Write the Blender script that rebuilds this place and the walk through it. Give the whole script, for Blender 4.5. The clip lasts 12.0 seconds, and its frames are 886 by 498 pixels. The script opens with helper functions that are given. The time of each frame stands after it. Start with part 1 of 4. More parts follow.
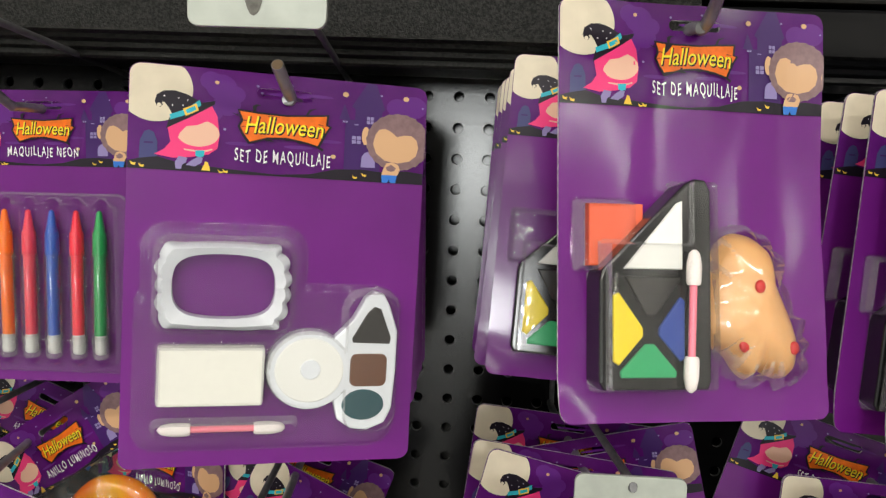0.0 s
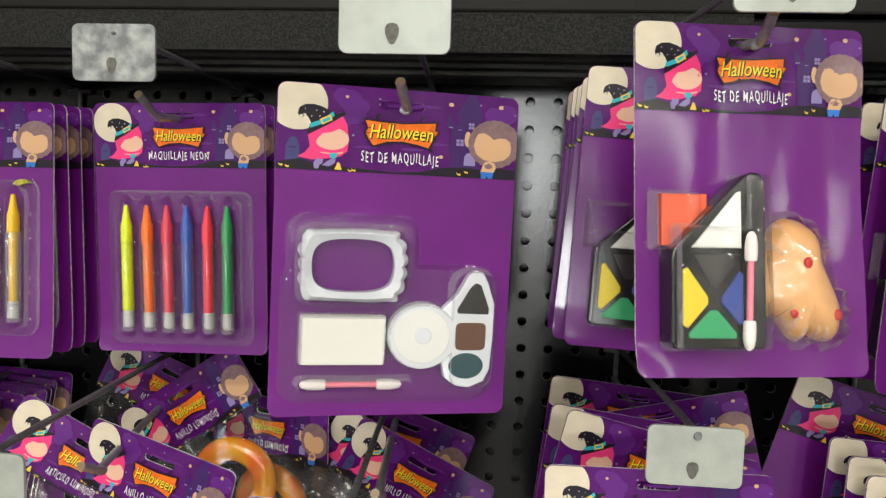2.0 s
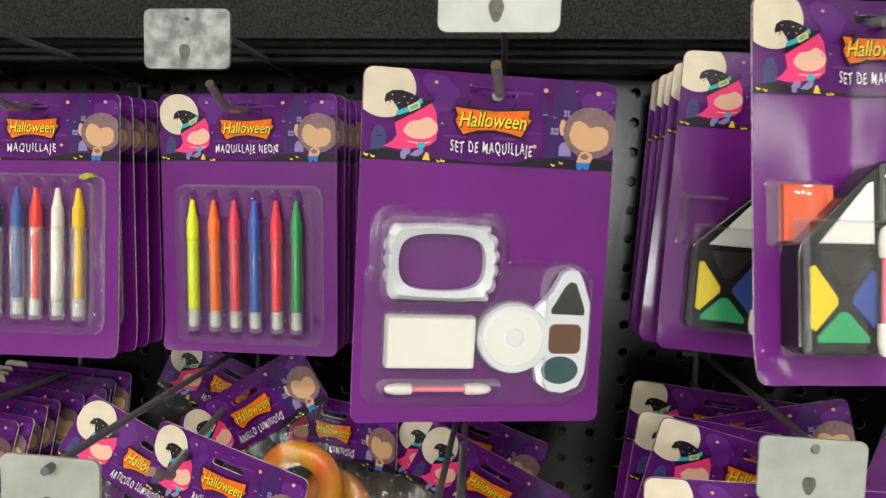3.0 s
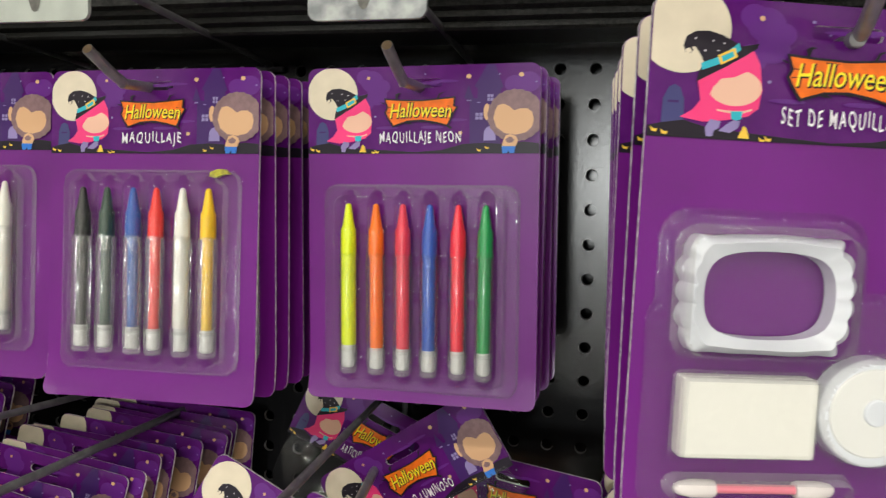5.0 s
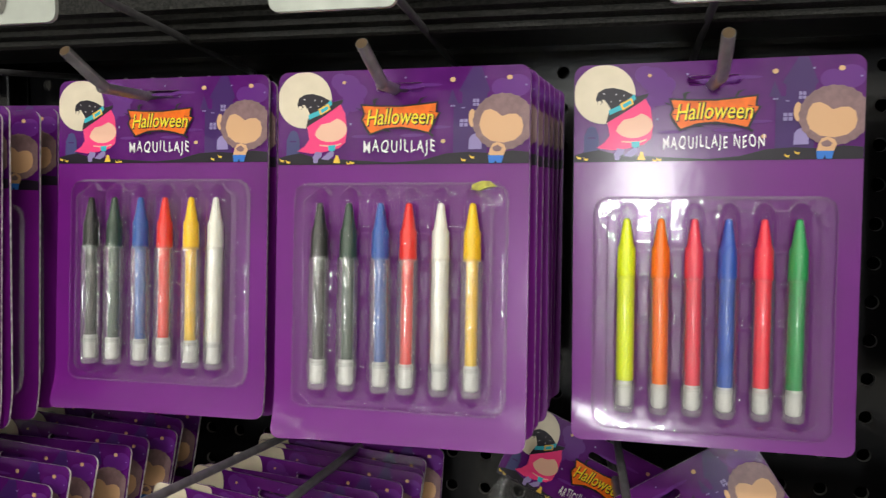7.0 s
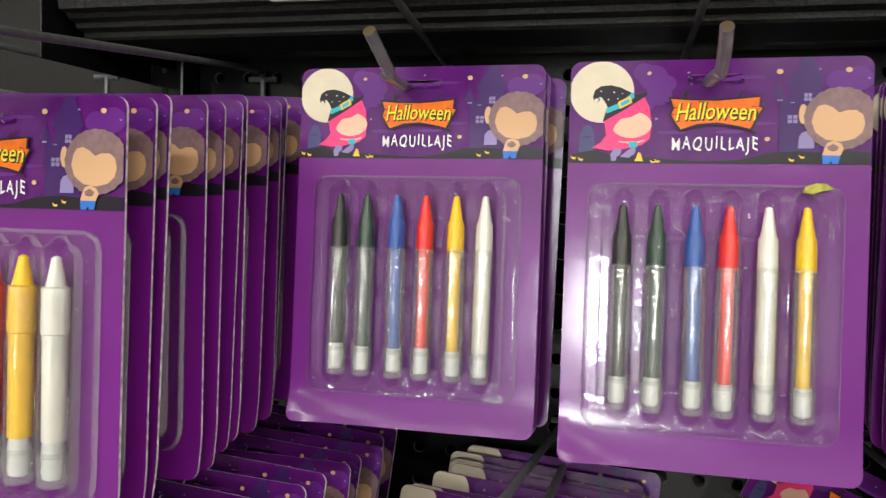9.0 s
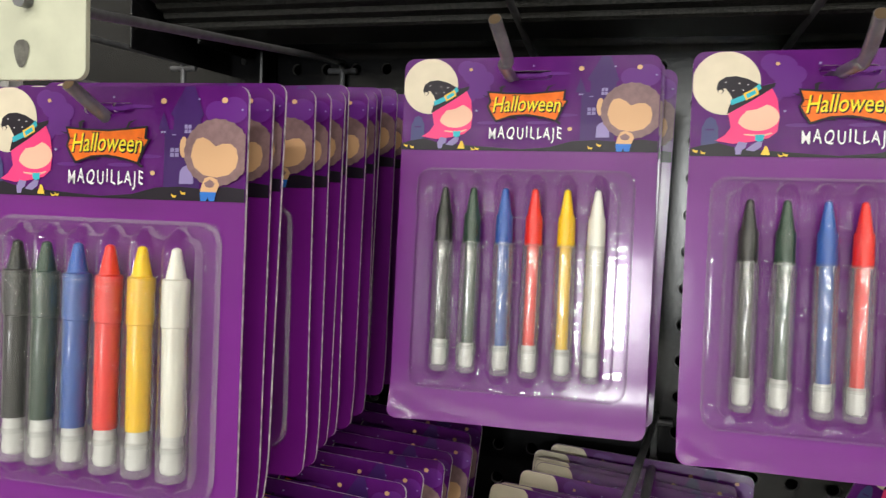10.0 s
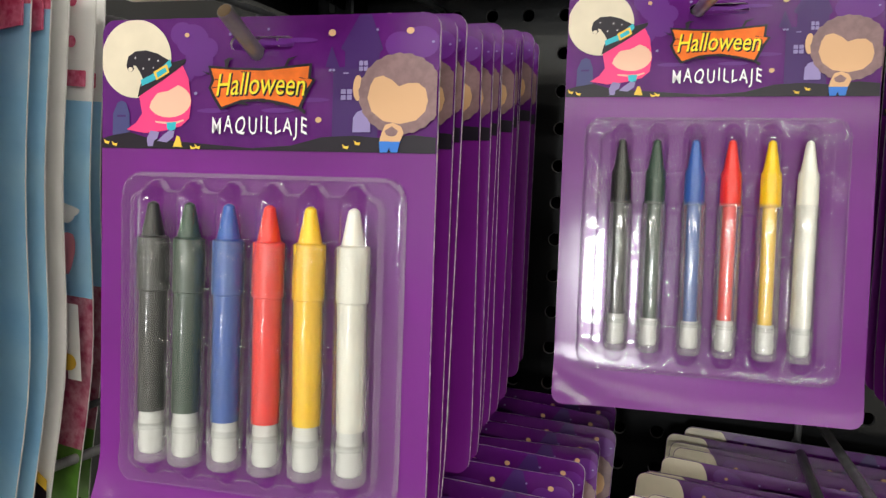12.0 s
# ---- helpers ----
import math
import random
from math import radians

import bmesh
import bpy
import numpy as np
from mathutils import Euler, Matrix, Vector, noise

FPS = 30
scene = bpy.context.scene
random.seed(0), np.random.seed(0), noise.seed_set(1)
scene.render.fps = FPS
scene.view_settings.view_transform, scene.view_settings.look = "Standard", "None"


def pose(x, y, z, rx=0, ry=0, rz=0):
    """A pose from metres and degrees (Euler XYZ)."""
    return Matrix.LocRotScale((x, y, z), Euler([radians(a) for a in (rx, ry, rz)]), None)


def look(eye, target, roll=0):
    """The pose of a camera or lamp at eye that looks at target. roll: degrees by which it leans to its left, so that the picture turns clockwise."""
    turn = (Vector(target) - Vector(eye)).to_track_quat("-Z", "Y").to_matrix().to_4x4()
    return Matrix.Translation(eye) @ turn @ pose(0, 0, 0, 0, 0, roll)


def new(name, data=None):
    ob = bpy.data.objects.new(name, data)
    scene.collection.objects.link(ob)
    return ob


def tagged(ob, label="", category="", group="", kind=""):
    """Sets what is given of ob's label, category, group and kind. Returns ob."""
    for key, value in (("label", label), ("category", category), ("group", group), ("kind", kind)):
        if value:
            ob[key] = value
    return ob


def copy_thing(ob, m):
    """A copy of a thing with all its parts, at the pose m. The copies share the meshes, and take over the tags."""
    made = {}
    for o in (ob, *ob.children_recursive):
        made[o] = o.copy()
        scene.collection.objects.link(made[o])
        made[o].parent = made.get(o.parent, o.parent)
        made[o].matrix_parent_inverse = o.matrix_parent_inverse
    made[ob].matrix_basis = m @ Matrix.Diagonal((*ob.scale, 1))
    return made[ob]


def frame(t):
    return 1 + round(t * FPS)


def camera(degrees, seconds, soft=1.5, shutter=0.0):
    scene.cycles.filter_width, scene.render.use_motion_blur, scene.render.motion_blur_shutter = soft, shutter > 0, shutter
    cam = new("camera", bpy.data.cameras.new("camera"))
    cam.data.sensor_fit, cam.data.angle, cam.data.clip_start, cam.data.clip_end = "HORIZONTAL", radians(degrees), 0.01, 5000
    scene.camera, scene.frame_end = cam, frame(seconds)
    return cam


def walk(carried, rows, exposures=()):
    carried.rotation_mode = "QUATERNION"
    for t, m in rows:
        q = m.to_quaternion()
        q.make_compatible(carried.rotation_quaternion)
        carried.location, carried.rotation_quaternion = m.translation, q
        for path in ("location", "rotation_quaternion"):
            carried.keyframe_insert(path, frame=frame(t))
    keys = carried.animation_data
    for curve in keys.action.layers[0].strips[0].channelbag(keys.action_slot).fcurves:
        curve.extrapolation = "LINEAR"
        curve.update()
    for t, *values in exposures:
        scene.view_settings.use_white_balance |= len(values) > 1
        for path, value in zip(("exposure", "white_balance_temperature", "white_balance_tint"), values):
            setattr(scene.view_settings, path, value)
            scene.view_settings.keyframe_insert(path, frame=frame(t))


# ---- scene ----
cam = camera(58.4, 12.0, soft=1.3, shutter=0.3)

PATH = [
    (0, (-0.111, 0.534, 1.427), (-0.211, 2.521, 1.228), 2.21),
    (0.5, (-0.113, 0.52, 1.428), (-0.239, 2.507, 1.233), 2.11),
    (1, (-0.117, 0.495, 1.428), (-0.271, 2.479, 1.232), 2.01),
    (1.5, (-0.124, 0.472, 1.426), (-0.301, 2.454, 1.226), 1.71),
    (2, (-0.134, 0.463, 1.425), (-0.339, 2.442, 1.222), 1.61),
    (2.5, (-0.146, 0.466, 1.42), (-0.385, 2.442, 1.218), 1.51),
    (3, (-0.168, 0.486, 1.419), (-0.453, 2.456, 1.215), 1.51),
    (3.2, (-0.177, 0.497, 1.42), (-0.481, 2.463, 1.217), 1.41),
    (4.8, (-0.252, 0.6, 1.411), (-0.731, 2.533, 1.225), 1.21),
    (5, (-0.266, 0.603, 1.407), (-0.748, 2.536, 1.231), 1.41),
    (5.5, (-0.298, 0.61, 1.402), (-0.804, 2.538, 1.241), 1.11),
    (6, (-0.34, 0.618, 1.404), (-0.846, 2.546, 1.245), 1.01),
    (6.5, (-0.372, 0.621, 1.403), (-0.878, 2.55, 1.256), 1.01),
    (7, (-0.405, 0.622, 1.404), (-0.919, 2.55, 1.26), 0.81),
    (7.2, (-0.418, 0.622, 1.404), (-0.933, 2.549, 1.261), 0.91),
    (8.8, (-0.532, 0.618, 1.396), (-1.067, 2.542, 1.279), 1.81),
    (9, (-0.54, 0.62, 1.396), (-1.084, 2.54, 1.279), 2.01),
    (9.5, (-0.56, 0.619, 1.396), (-1.136, 2.53, 1.274), 2.31),
    (10, (-0.58, 0.617, 1.394), (-1.185, 2.519, 1.261), 2.41),
    (10.5, (-0.602, 0.619, 1.391), (-1.222, 2.515, 1.247), 2.31),
    (11, (-0.628, 0.622, 1.389), (-1.256, 2.515, 1.229), 2.41),
    (11.5, (-0.648, 0.63, 1.388), (-1.268, 2.523, 1.206), 2.21),
    (12, (-0.668, 0.641, 1.383), (-1.256, 2.543, 1.185), 2.01),
]
walk(cam, [(t, look(e, g, r)) for t, e, g, r in PATH], [(0, 0.0), (7.2, 0.02), (9, 0.18), (10.5, 0.1), (12, 0.12)])

# ---- light: a large shop hall with rows of ceiling strip lights ----
world = bpy.data.worlds.new("world")
scene.world = world
world.use_nodes = True
world.node_tree.nodes["Background"].inputs[0].default_value = (0.9, 0.95, 1.0, 1)
world.node_tree.nodes["Background"].inputs[1].default_value = 0.02
LAMP_ROWS = ((-1.9, 240), (-5.0, 500), (-10.0, 430), (-17.0, 330))
LAMP_Z = 3.9


def strip_light(y, watts):
    d = bpy.data.lights.new("ceiling_strip", "AREA")
    d.shape, d.size, d.size_y, d.energy, d.color = "RECTANGLE", 11.4, 0.22, watts, (1.0, 0.96, 0.86)
    ob = new("ceiling_strip_lamp", d)
    ob.matrix_world = pose(0, y, LAMP_Z - 0.03)
    return ob


for y, watts in LAMP_ROWS:
    strip_light(y, watts)

# unseen far light, added for the low glare on the packs and panel
glare_light = bpy.data.lights.new("entrance_daylight", "AREA")
glare_light.shape, glare_light.size, glare_light.size_y, glare_light.energy, glare_light.color = "RECTANGLE", 3.0, 3.7, 2500, (0.97, 1.0, 0.98)
glare_lamp = new("entrance_daylight", glare_light)
glare_lamp.matrix_world = pose(-0.9, -35.6, 1.95, 90, 0, 0)


# ---- materials ----
def mat(name, color, rough=0.5, metal=0.0, noise_scale=0.0, noise_amt=0.0, bump=0.0, bump_scale=800.0, coat=0.0, spec=0.5,
        color2=None, trans=0.0, sss=0.0, tight=0.14):
    m = bpy.data.materials.new(name)
    m.use_nodes = True
    nt = m.node_tree
    b = nt.nodes["Principled BSDF"]
    b.inputs["Base Color"].default_value = (*color, 1)
    b.inputs["Roughness"].default_value = rough
    b.inputs["Metallic"].default_value = metal
    b.inputs["Specular IOR Level"].default_value = spec
    b.inputs["Coat Weight"].default_value = coat
    b.inputs["Coat Roughness"].default_value = 0.12
    b.inputs["Transmission Weight"].default_value = trans
    if sss:
        b.inputs["Subsurface Weight"].default_value = sss
        b.inputs["Subsurface Radius"].default_value = (1.0, 0.9, 0.8)
        b.inputs["Subsurface Scale"].default_value = 0.004
    tc = nt.nodes.new("ShaderNodeTexCoord")
    if noise_amt or color2:
        n = nt.nodes.new("ShaderNodeTexNoise")
        n.inputs["Scale"].default_value = noise_scale
        n.inputs["Detail"].default_value = 6
        nt.links.new(tc.outputs["Object"], n.inputs["Vector"])
        r = nt.nodes.new("ShaderNodeValToRGB")
        c2 = color2 or tuple(max(0, c * (1 - noise_amt)) for c in color)
        r.color_ramp.elements[0].position, r.color_ramp.elements[1].position = 0.5 - tight, 0.5 + tight
        r.color_ramp.elements[0].color, r.color_ramp.elements[1].color = (*c2, 1), (*color, 1)
        nt.links.new(n.outputs["Fac"], r.inputs["Fac"])
        nt.links.new(r.outputs["Color"], b.inputs["Base Color"])
    if bump:
        n2 = nt.nodes.new("ShaderNodeTexNoise")
        n2.inputs["Scale"].default_value = bump_scale
        n2.inputs["Detail"].default_value = 3
        nt.links.new(tc.outputs["Object"], n2.inputs["Vector"])
        bp = nt.nodes.new("ShaderNodeBump")
        bp.inputs["Strength"].default_value = bump
        bp.inputs["Distance"].default_value = 0.001
        nt.links.new(n2.outputs["Fac"], bp.inputs["Height"])
        nt.links.new(bp.outputs["Normal"], b.inputs["Normal"])
        if coat:
            nt.links.new(bp.outputs["Normal"], b.inputs["Coat Normal"])
    return m


def clear_plastic(name, haze=0.03, tint=(1, 1, 1), rough=0.06, gloss=1.0, white=(0.8, 0.8, 0.85), ruffle=0.3):
    """Thin clear film: mostly see-through, a little milky, with gloss by Fresnel."""
    m = bpy.data.materials.new(name)
    m.use_nodes = True
    nt = m.node_tree
    nt.nodes.clear()
    out = nt.nodes.new("ShaderNodeOutputMaterial")
    tr = nt.nodes.new("ShaderNodeBsdfTransparent")
    tr.inputs["Color"].default_value = (*tint, 1)
    di = nt.nodes.new("ShaderNodeBsdfDiffuse")
    di.inputs["Color"].default_value = (*white, 1)
    mx = nt.nodes.new("ShaderNodeMixShader")
    mx.inputs[0].default_value = haze
    nt.links.new(tr.outputs[0], mx.inputs[1])
    nt.links.new(di.outputs[0], mx.inputs[2])
    gl = nt.nodes.new("ShaderNodeBsdfGlossy")
    gl.inputs["Roughness"].default_value = rough
    tc = nt.nodes.new("ShaderNodeTexCoord")
    n = nt.nodes.new("ShaderNodeTexNoise")
    n.inputs["Scale"].default_value = 190
    bp = nt.nodes.new("ShaderNodeBump")
    bp.inputs["Strength"].default_value = ruffle
    bp.inputs["Distance"].default_value = 0.001
    nt.links.new(tc.outputs["Object"], n.inputs["Vector"])
    nt.links.new(n.outputs["Fac"], bp.inputs["Height"])
    nt.links.new(bp.outputs["Normal"], gl.inputs["Normal"])
    fr = nt.nodes.new("ShaderNodeFresnel")
    fr.inputs["IOR"].default_value = 1.5
    nt.links.new(bp.outputs["Normal"], fr.inputs["Normal"])
    mu = nt.nodes.new("ShaderNodeMath")
    mu.operation = "MULTIPLY"
    mu.inputs[1].default_value = gloss
    nt.links.new(fr.outputs[0], mu.inputs[0])
    cap = nt.nodes.new("ShaderNodeMath")
    cap.operation = "MINIMUM"
    cap.inputs[1].default_value = 0.38
    nt.links.new(mu.outputs[0], cap.inputs[0])
    m2 = nt.nodes.new("ShaderNodeMixShader")
    nt.links.new(cap.outputs[0], m2.inputs[0])
    nt.links.new(mx.outputs[0], m2.inputs[1])
    nt.links.new(gl.outputs[0], m2.inputs[2])
    nt.links.new(m2.outputs[0], out.inputs["Surface"])
    return m


PURPLE = mat("purple_card", (0.140, 0.0065, 0.188), 0.34, noise_scale=22, noise_amt=0.12, bump=0.12, bump_scale=45, spec=0.2, coat=0.42)
HEADER = mat("header_purple", (0.076, 0.006, 0.122), 0.20, noise_scale=60, color2=(0.1, 0.011, 0.15), noise_amt=0.3, bump=0.06, bump_scale=60, coat=0.1, spec=0.2)
EDGE = mat("card_edge", (0.86, 0.83, 0.86), 0.7, noise_scale=300, noise_amt=0.6)
CARD_BACK = mat("card_back", (0.32, 0.3, 0.3), 0.8, noise_scale=40, noise_amt=0.15)
INK_BLACK = mat("ink_black", (0.012, 0.008, 0.016), 0.34, coat=0.12, spec=0.2)
INK_NIGHT = mat("ink_night", (0.045, 0.012, 0.11), 0.34, coat=0.12, spec=0.2)
INK_CLOUD = mat("ink_cloud", (0.105, 0.014, 0.19), 0.34, coat=0.12, spec=0.2)
INK_MOON = mat("ink_moon", (0.67, 0.59, 0.46), 0.34, noise_scale=90, noise_amt=0.08, coat=0.12, spec=0.2)
INK_PINK = mat("ink_pink", (0.8, 0.045, 0.2), 0.34, coat=0.12, spec=0.2)
INK_SKIN = mat("ink_skin", (0.76, 0.46, 0.34), 0.34, coat=0.12, spec=0.2)
INK_TAN = mat("ink_tan", (0.6, 0.36, 0.2), 0.34, coat=0.12, spec=0.2)
INK_FUR = mat("ink_fur", (0.23, 0.14, 0.15), 0.34, noise_scale=400, noise_amt=0.2, coat=0.12, spec=0.2)
INK_TEAL = mat("ink_teal", (0.03, 0.4, 0.5), 0.34, coat=0.12, spec=0.2)
INK_GOLD = mat("ink_gold", (0.78, 0.5, 0.06), 0.34, coat=0.12, spec=0.2)
INK_ORANGE = mat("ink_orange", (0.88, 0.17, 0.012), 0.34, noise_scale=250, noise_amt=0.2, coat=0.12, spec=0.2)
INK_LIME = mat("ink_lime", (0.86, 0.72, 0.03), 0.34, coat=0.12, spec=0.2)
INK_WHITE = mat("ink_white", (0.82, 0.78, 0.84), 0.34, coat=0.12, spec=0.2)
INK_BLUE = mat("ink_blue", (0.03, 0.16, 0.55), 0.34, coat=0.12, spec=0.2)
INK_LILAC = mat("ink_lilac", (0.25, 0.2, 0.42), 0.34, coat=0.12, spec=0.2)
INK_TOMB = mat("ink_tomb", (0.05, 0.05, 0.16), 0.34, coat=0.12, spec=0.2)
BLISTER = clear_plastic("blister_film", 0.004, rough=0.025, gloss=1.5, ruffle=0.12)
FROST = clear_plastic("frosted_tube", 0.03, rough=0.12, gloss=0.9, white=(0.85, 0.85, 0.85))
# whitened film that stands in for highlights along the blister's steep rims
RIM_GLINT = clear_plastic("film_rim_glint", 0.2, rough=0.05, gloss=3.0, white=(0.9, 0.9, 0.92))
CLEAR_TUBE = clear_plastic("clear_tube", 0.085, rough=0.06, gloss=2.6, white=(0.85, 0.86, 0.87))
PLUG = mat("milky_plug", (0.68, 0.69, 0.67), 0.4, noise_scale=300, noise_amt=0.1)
CAP = clear_plastic("clear_cap", 0.14, rough=0.08, gloss=1.4, white=(0.93, 0.94, 0.94))
BAG = clear_plastic("bag_film", 0.008, rough=0.06, gloss=0.9)
BLACK_STEEL = mat("black_steel", (0.007, 0.007, 0.008), 0.2, noise_scale=30, noise_amt=0.3, bump=0.05, bump_scale=300, spec=0.32)
HAMMERED = mat("hammered_grey", (0.006, 0.006, 0.0055), 0.42, noise_scale=560, color2=(0.024, 0.0235, 0.022), tight=0.09, bump=0.7, bump_scale=900, spec=0.2)
WIRE = mat("grey_wire", (0.15, 0.15, 0.16), 0.4, metal=0.3, noise_scale=200, noise_amt=0.3)
PRONG = mat("prong_steel", (0.3, 0.3, 0.31), 0.3, metal=0.5, noise_scale=150, noise_amt=0.25)
PRONG_END = mat("prong_cut_end", (0.25, 0.17, 0.1), 0.6, metal=0.4)
PLATE = mat("label_plate", (0.4, 0.43, 0.39), 0.32, noise_scale=60, noise_amt=0.2, metal=0.1, coat=0.3)
PLATE_WORN = mat("label_plate_worn", (0.36, 0.38, 0.37), 0.4, noise_scale=110, color2=(0.13, 0.14, 0.15), coat=0.3)
PLATE_CREAM = mat("label_plate_cream", (0.52, 0.53, 0.41), 0.4, noise_scale=60, noise_amt=0.15, coat=0.2)
SMUDGE = mat("plate_smudge", (0.12, 0.115, 0.1), 0.6, noise_scale=500, noise_amt=0.4)


def colour_plastic(name, c, rough=0.32):
    return mat(name, c, rough, noise_scale=120, noise_amt=0.1, spec=0.4, sss=0.5)


CRAYON = {
    "black": colour_plastic("crayon_black", (0.02, 0.021, 0.02)), "dkgreen": colour_plastic("crayon_dark_green", (0.025, 0.06, 0.04)),
    "blue": colour_plastic("crayon_blue", (0.025, 0.1, 0.4)), "red": colour_plastic("crayon_red", (0.82, 0.02, 0.014)),
    "yellow": colour_plastic("crayon_yellow", (0.9, 0.57, 0.0)), "white": colour_plastic("crayon_white", (0.8, 0.79, 0.72)),
    "lime": colour_plastic("crayon_lime", (0.78, 0.9, 0.0)), "orange": colour_plastic("crayon_orange", (1.0, 0.19, 0.0)),
    "coral": colour_plastic("crayon_coral", (0.8, 0.05, 0.1)), "nblue": colour_plastic("crayon_neon_blue", (0.03, 0.11, 0.5)),
    "nred": colour_plastic("crayon_neon_red", (0.95, 0.03, 0.07)), "green": colour_plastic("crayon_green", (0.02, 0.36, 0.1)),
}
SMEAR = mat("smeared_yellow", (0.5, 0.46, 0.015), 0.4, noise_scale=300, noise_amt=0.5)
TOY_WHITE = mat("toy_white", (0.74, 0.77, 0.82), 0.3, noise_scale=40, noise_amt=0.06, coat=0.3)
SPONGE = mat("sponge_white", (0.82, 0.81, 0.75), 0.8, noise_scale=500, noise_amt=0.04, bump=0.12, bump_scale=700)
PAINT_BLACK = mat("face_paint_black", (0.015, 0.013, 0.013), 0.35, bump=0.2, bump_scale=200)
PAINT_BROWN = mat("face_paint_brown", (0.12, 0.045, 0.02), 0.4, bump=0.2, bump_scale=200)
PAINT_TEAL = mat("face_paint_teal", (0.006, 0.06, 0.075), 0.4, bump=0.2, bump_scale=200)
PAINT_WHITE = mat("face_paint_white", (0.8, 0.8, 0.77), 0.45, bump=0.15, bump_scale=200)
PAINT_YELLOW = mat("face_paint_yellow", (0.86, 0.66, 0.01), 0.4, bump=0.15, bump_scale=200)
PAINT_GREEN = mat("face_paint_green", (0.02, 0.38, 0.14), 0.4, bump=0.15, bump_scale=200)
PAINT_BLUE = mat("face_paint_blue", (0.02, 0.06, 0.33), 0.4, bump=0.15, bump_scale=200)
PAINT_ORANGE = mat("face_paint_orange", (0.85, 0.13, 0.05), 0.4, bump=0.15, bump_scale=200)
TRAY_BLACK = mat("tray_black", (0.01, 0.01, 0.011), 0.18)
ROD_PINK = mat("rod_pink", (0.85, 0.22, 0.3), 0.3)
ROD_TIP = mat("foam_tip", (0.82, 0.76, 0.74), 0.75, bump=0.3, bump_scale=900)
LATEX = mat("latex_skin", (0.84, 0.47, 0.2), 0.36, noise_scale=70, noise_amt=0.1, coat=0.3, sss=0.3)
WART = mat("latex_red", (0.6, 0.03, 0.03), 0.4)
PUMPKIN = mat("pumpkin_orange", (0.95, 0.13, 0.004), 0.25, noise_scale=35, color2=(0.95, 0.45, 0.01), coat=0.4)


# ---- mesh helpers ----
def obj_from(bm, name, material, smooth=False):
    me = bpy.data.meshes.new(name)
    bm.normal_update()
    bm.to_mesh(me)
    bm.free()
    for m in (material if isinstance(material, (list, tuple)) else (material,)):
        me.materials.append(m)
    if smooth:
        for p in me.polygons:
            p.use_smooth = True
        me.set_sharp_from_angle(angle=radians(38))
    return new(name, me)


def part(name, bm, material, parent, label="", smooth=False):
    ob = obj_from(bm, name, material, smooth)
    ob.parent = parent
    if label:
        tagged(ob, label)
    return ob


def thing(name, label, category, group=""):
    ob = new(name)
    ob.empty_display_size = 0.02
    tagged(ob, label, category, group)
    return ob


def box(bm, x0, x1, y0, y1, z0, z1, bevel=0.0, mi=0):
    vs = [bm.verts.new((x, y, z)) for x in (x0, x1) for y in (y0, y1) for z in (z0, z1)]
    fs = [bm.faces.new([vs[i] for i in q]) for q in ((0, 1, 3, 2), (4, 6, 7, 5), (0, 4, 5, 1), (2, 3, 7, 6), (0, 2, 6, 4), (1, 5, 7, 3))]
    for f in fs:
        f.material_index = mi
    if bevel:
        es = {e for f in fs for e in f.edges}
        bmesh.ops.bevel(bm, geom=list(es), offset=bevel, segments=2, affect="EDGES", profile=0.6)
    return bm


def rounded(w, h, r, cx=0.0, cz=0.0, n=5):
    pts = []
    for sx, sz, a0 in ((1, 1, 0), (-1, 1, 90), (-1, -1, 180), (1, -1, 270)):
        for i in range(n + 1):
            a = radians(a0 + 90 * i / n)
            pts.append((cx + sx * (w / 2 - r) + r * math.cos(a), cz + sz * (h / 2 - r) + r * math.sin(a)))
    return pts


def ellipse(cx, cz, rx, rz, n=28, wob=0.0, k=0):
    return [(cx + rx * (1 + wob * math.sin(k * 2 * math.pi * i / n)) * math.cos(2 * math.pi * i / n),
             cz + rz * (1 + wob * math.sin(k * 2 * math.pi * i / n)) * math.sin(2 * math.pi * i / n)) for i in range(n)]


def flat(bm, pts, y, mi=0):
    """A printed shape: one flat polygon facing -y."""
    vs = [bm.verts.new((x, y, z)) for x, z in pts]
    f = bm.faces.new(vs)
    f.normal_update()
    if f.normal.y > 0:
        f.normal_flip()
    f.material_index = mi
    return f


def slab(bm, pts, y0, y1, mi=0, bevel=0.0):
    """A prism over a polygon in x, z, from y0 (front) to y1."""
    a = [bm.verts.new((x, y0, z)) for x, z in pts]
    b = [bm.verts.new((x, y1, z)) for x, z in pts]
    n = len(pts)
    fs = [bm.faces.new(a), bm.faces.new(b[::-1])] + [bm.faces.new((a[i], b[i], b[(i + 1) % n], a[(i + 1) % n])) for i in range(n)]
    for f in fs:
        f.material_index = mi
    bmesh.ops.recalc_face_normals(bm, faces=fs)
    if bevel:
        bmesh.ops.bevel(bm, geom=list(fs[0].edges), offset=bevel, segments=2, affect="EDGES", profile=0.5)
    return bm


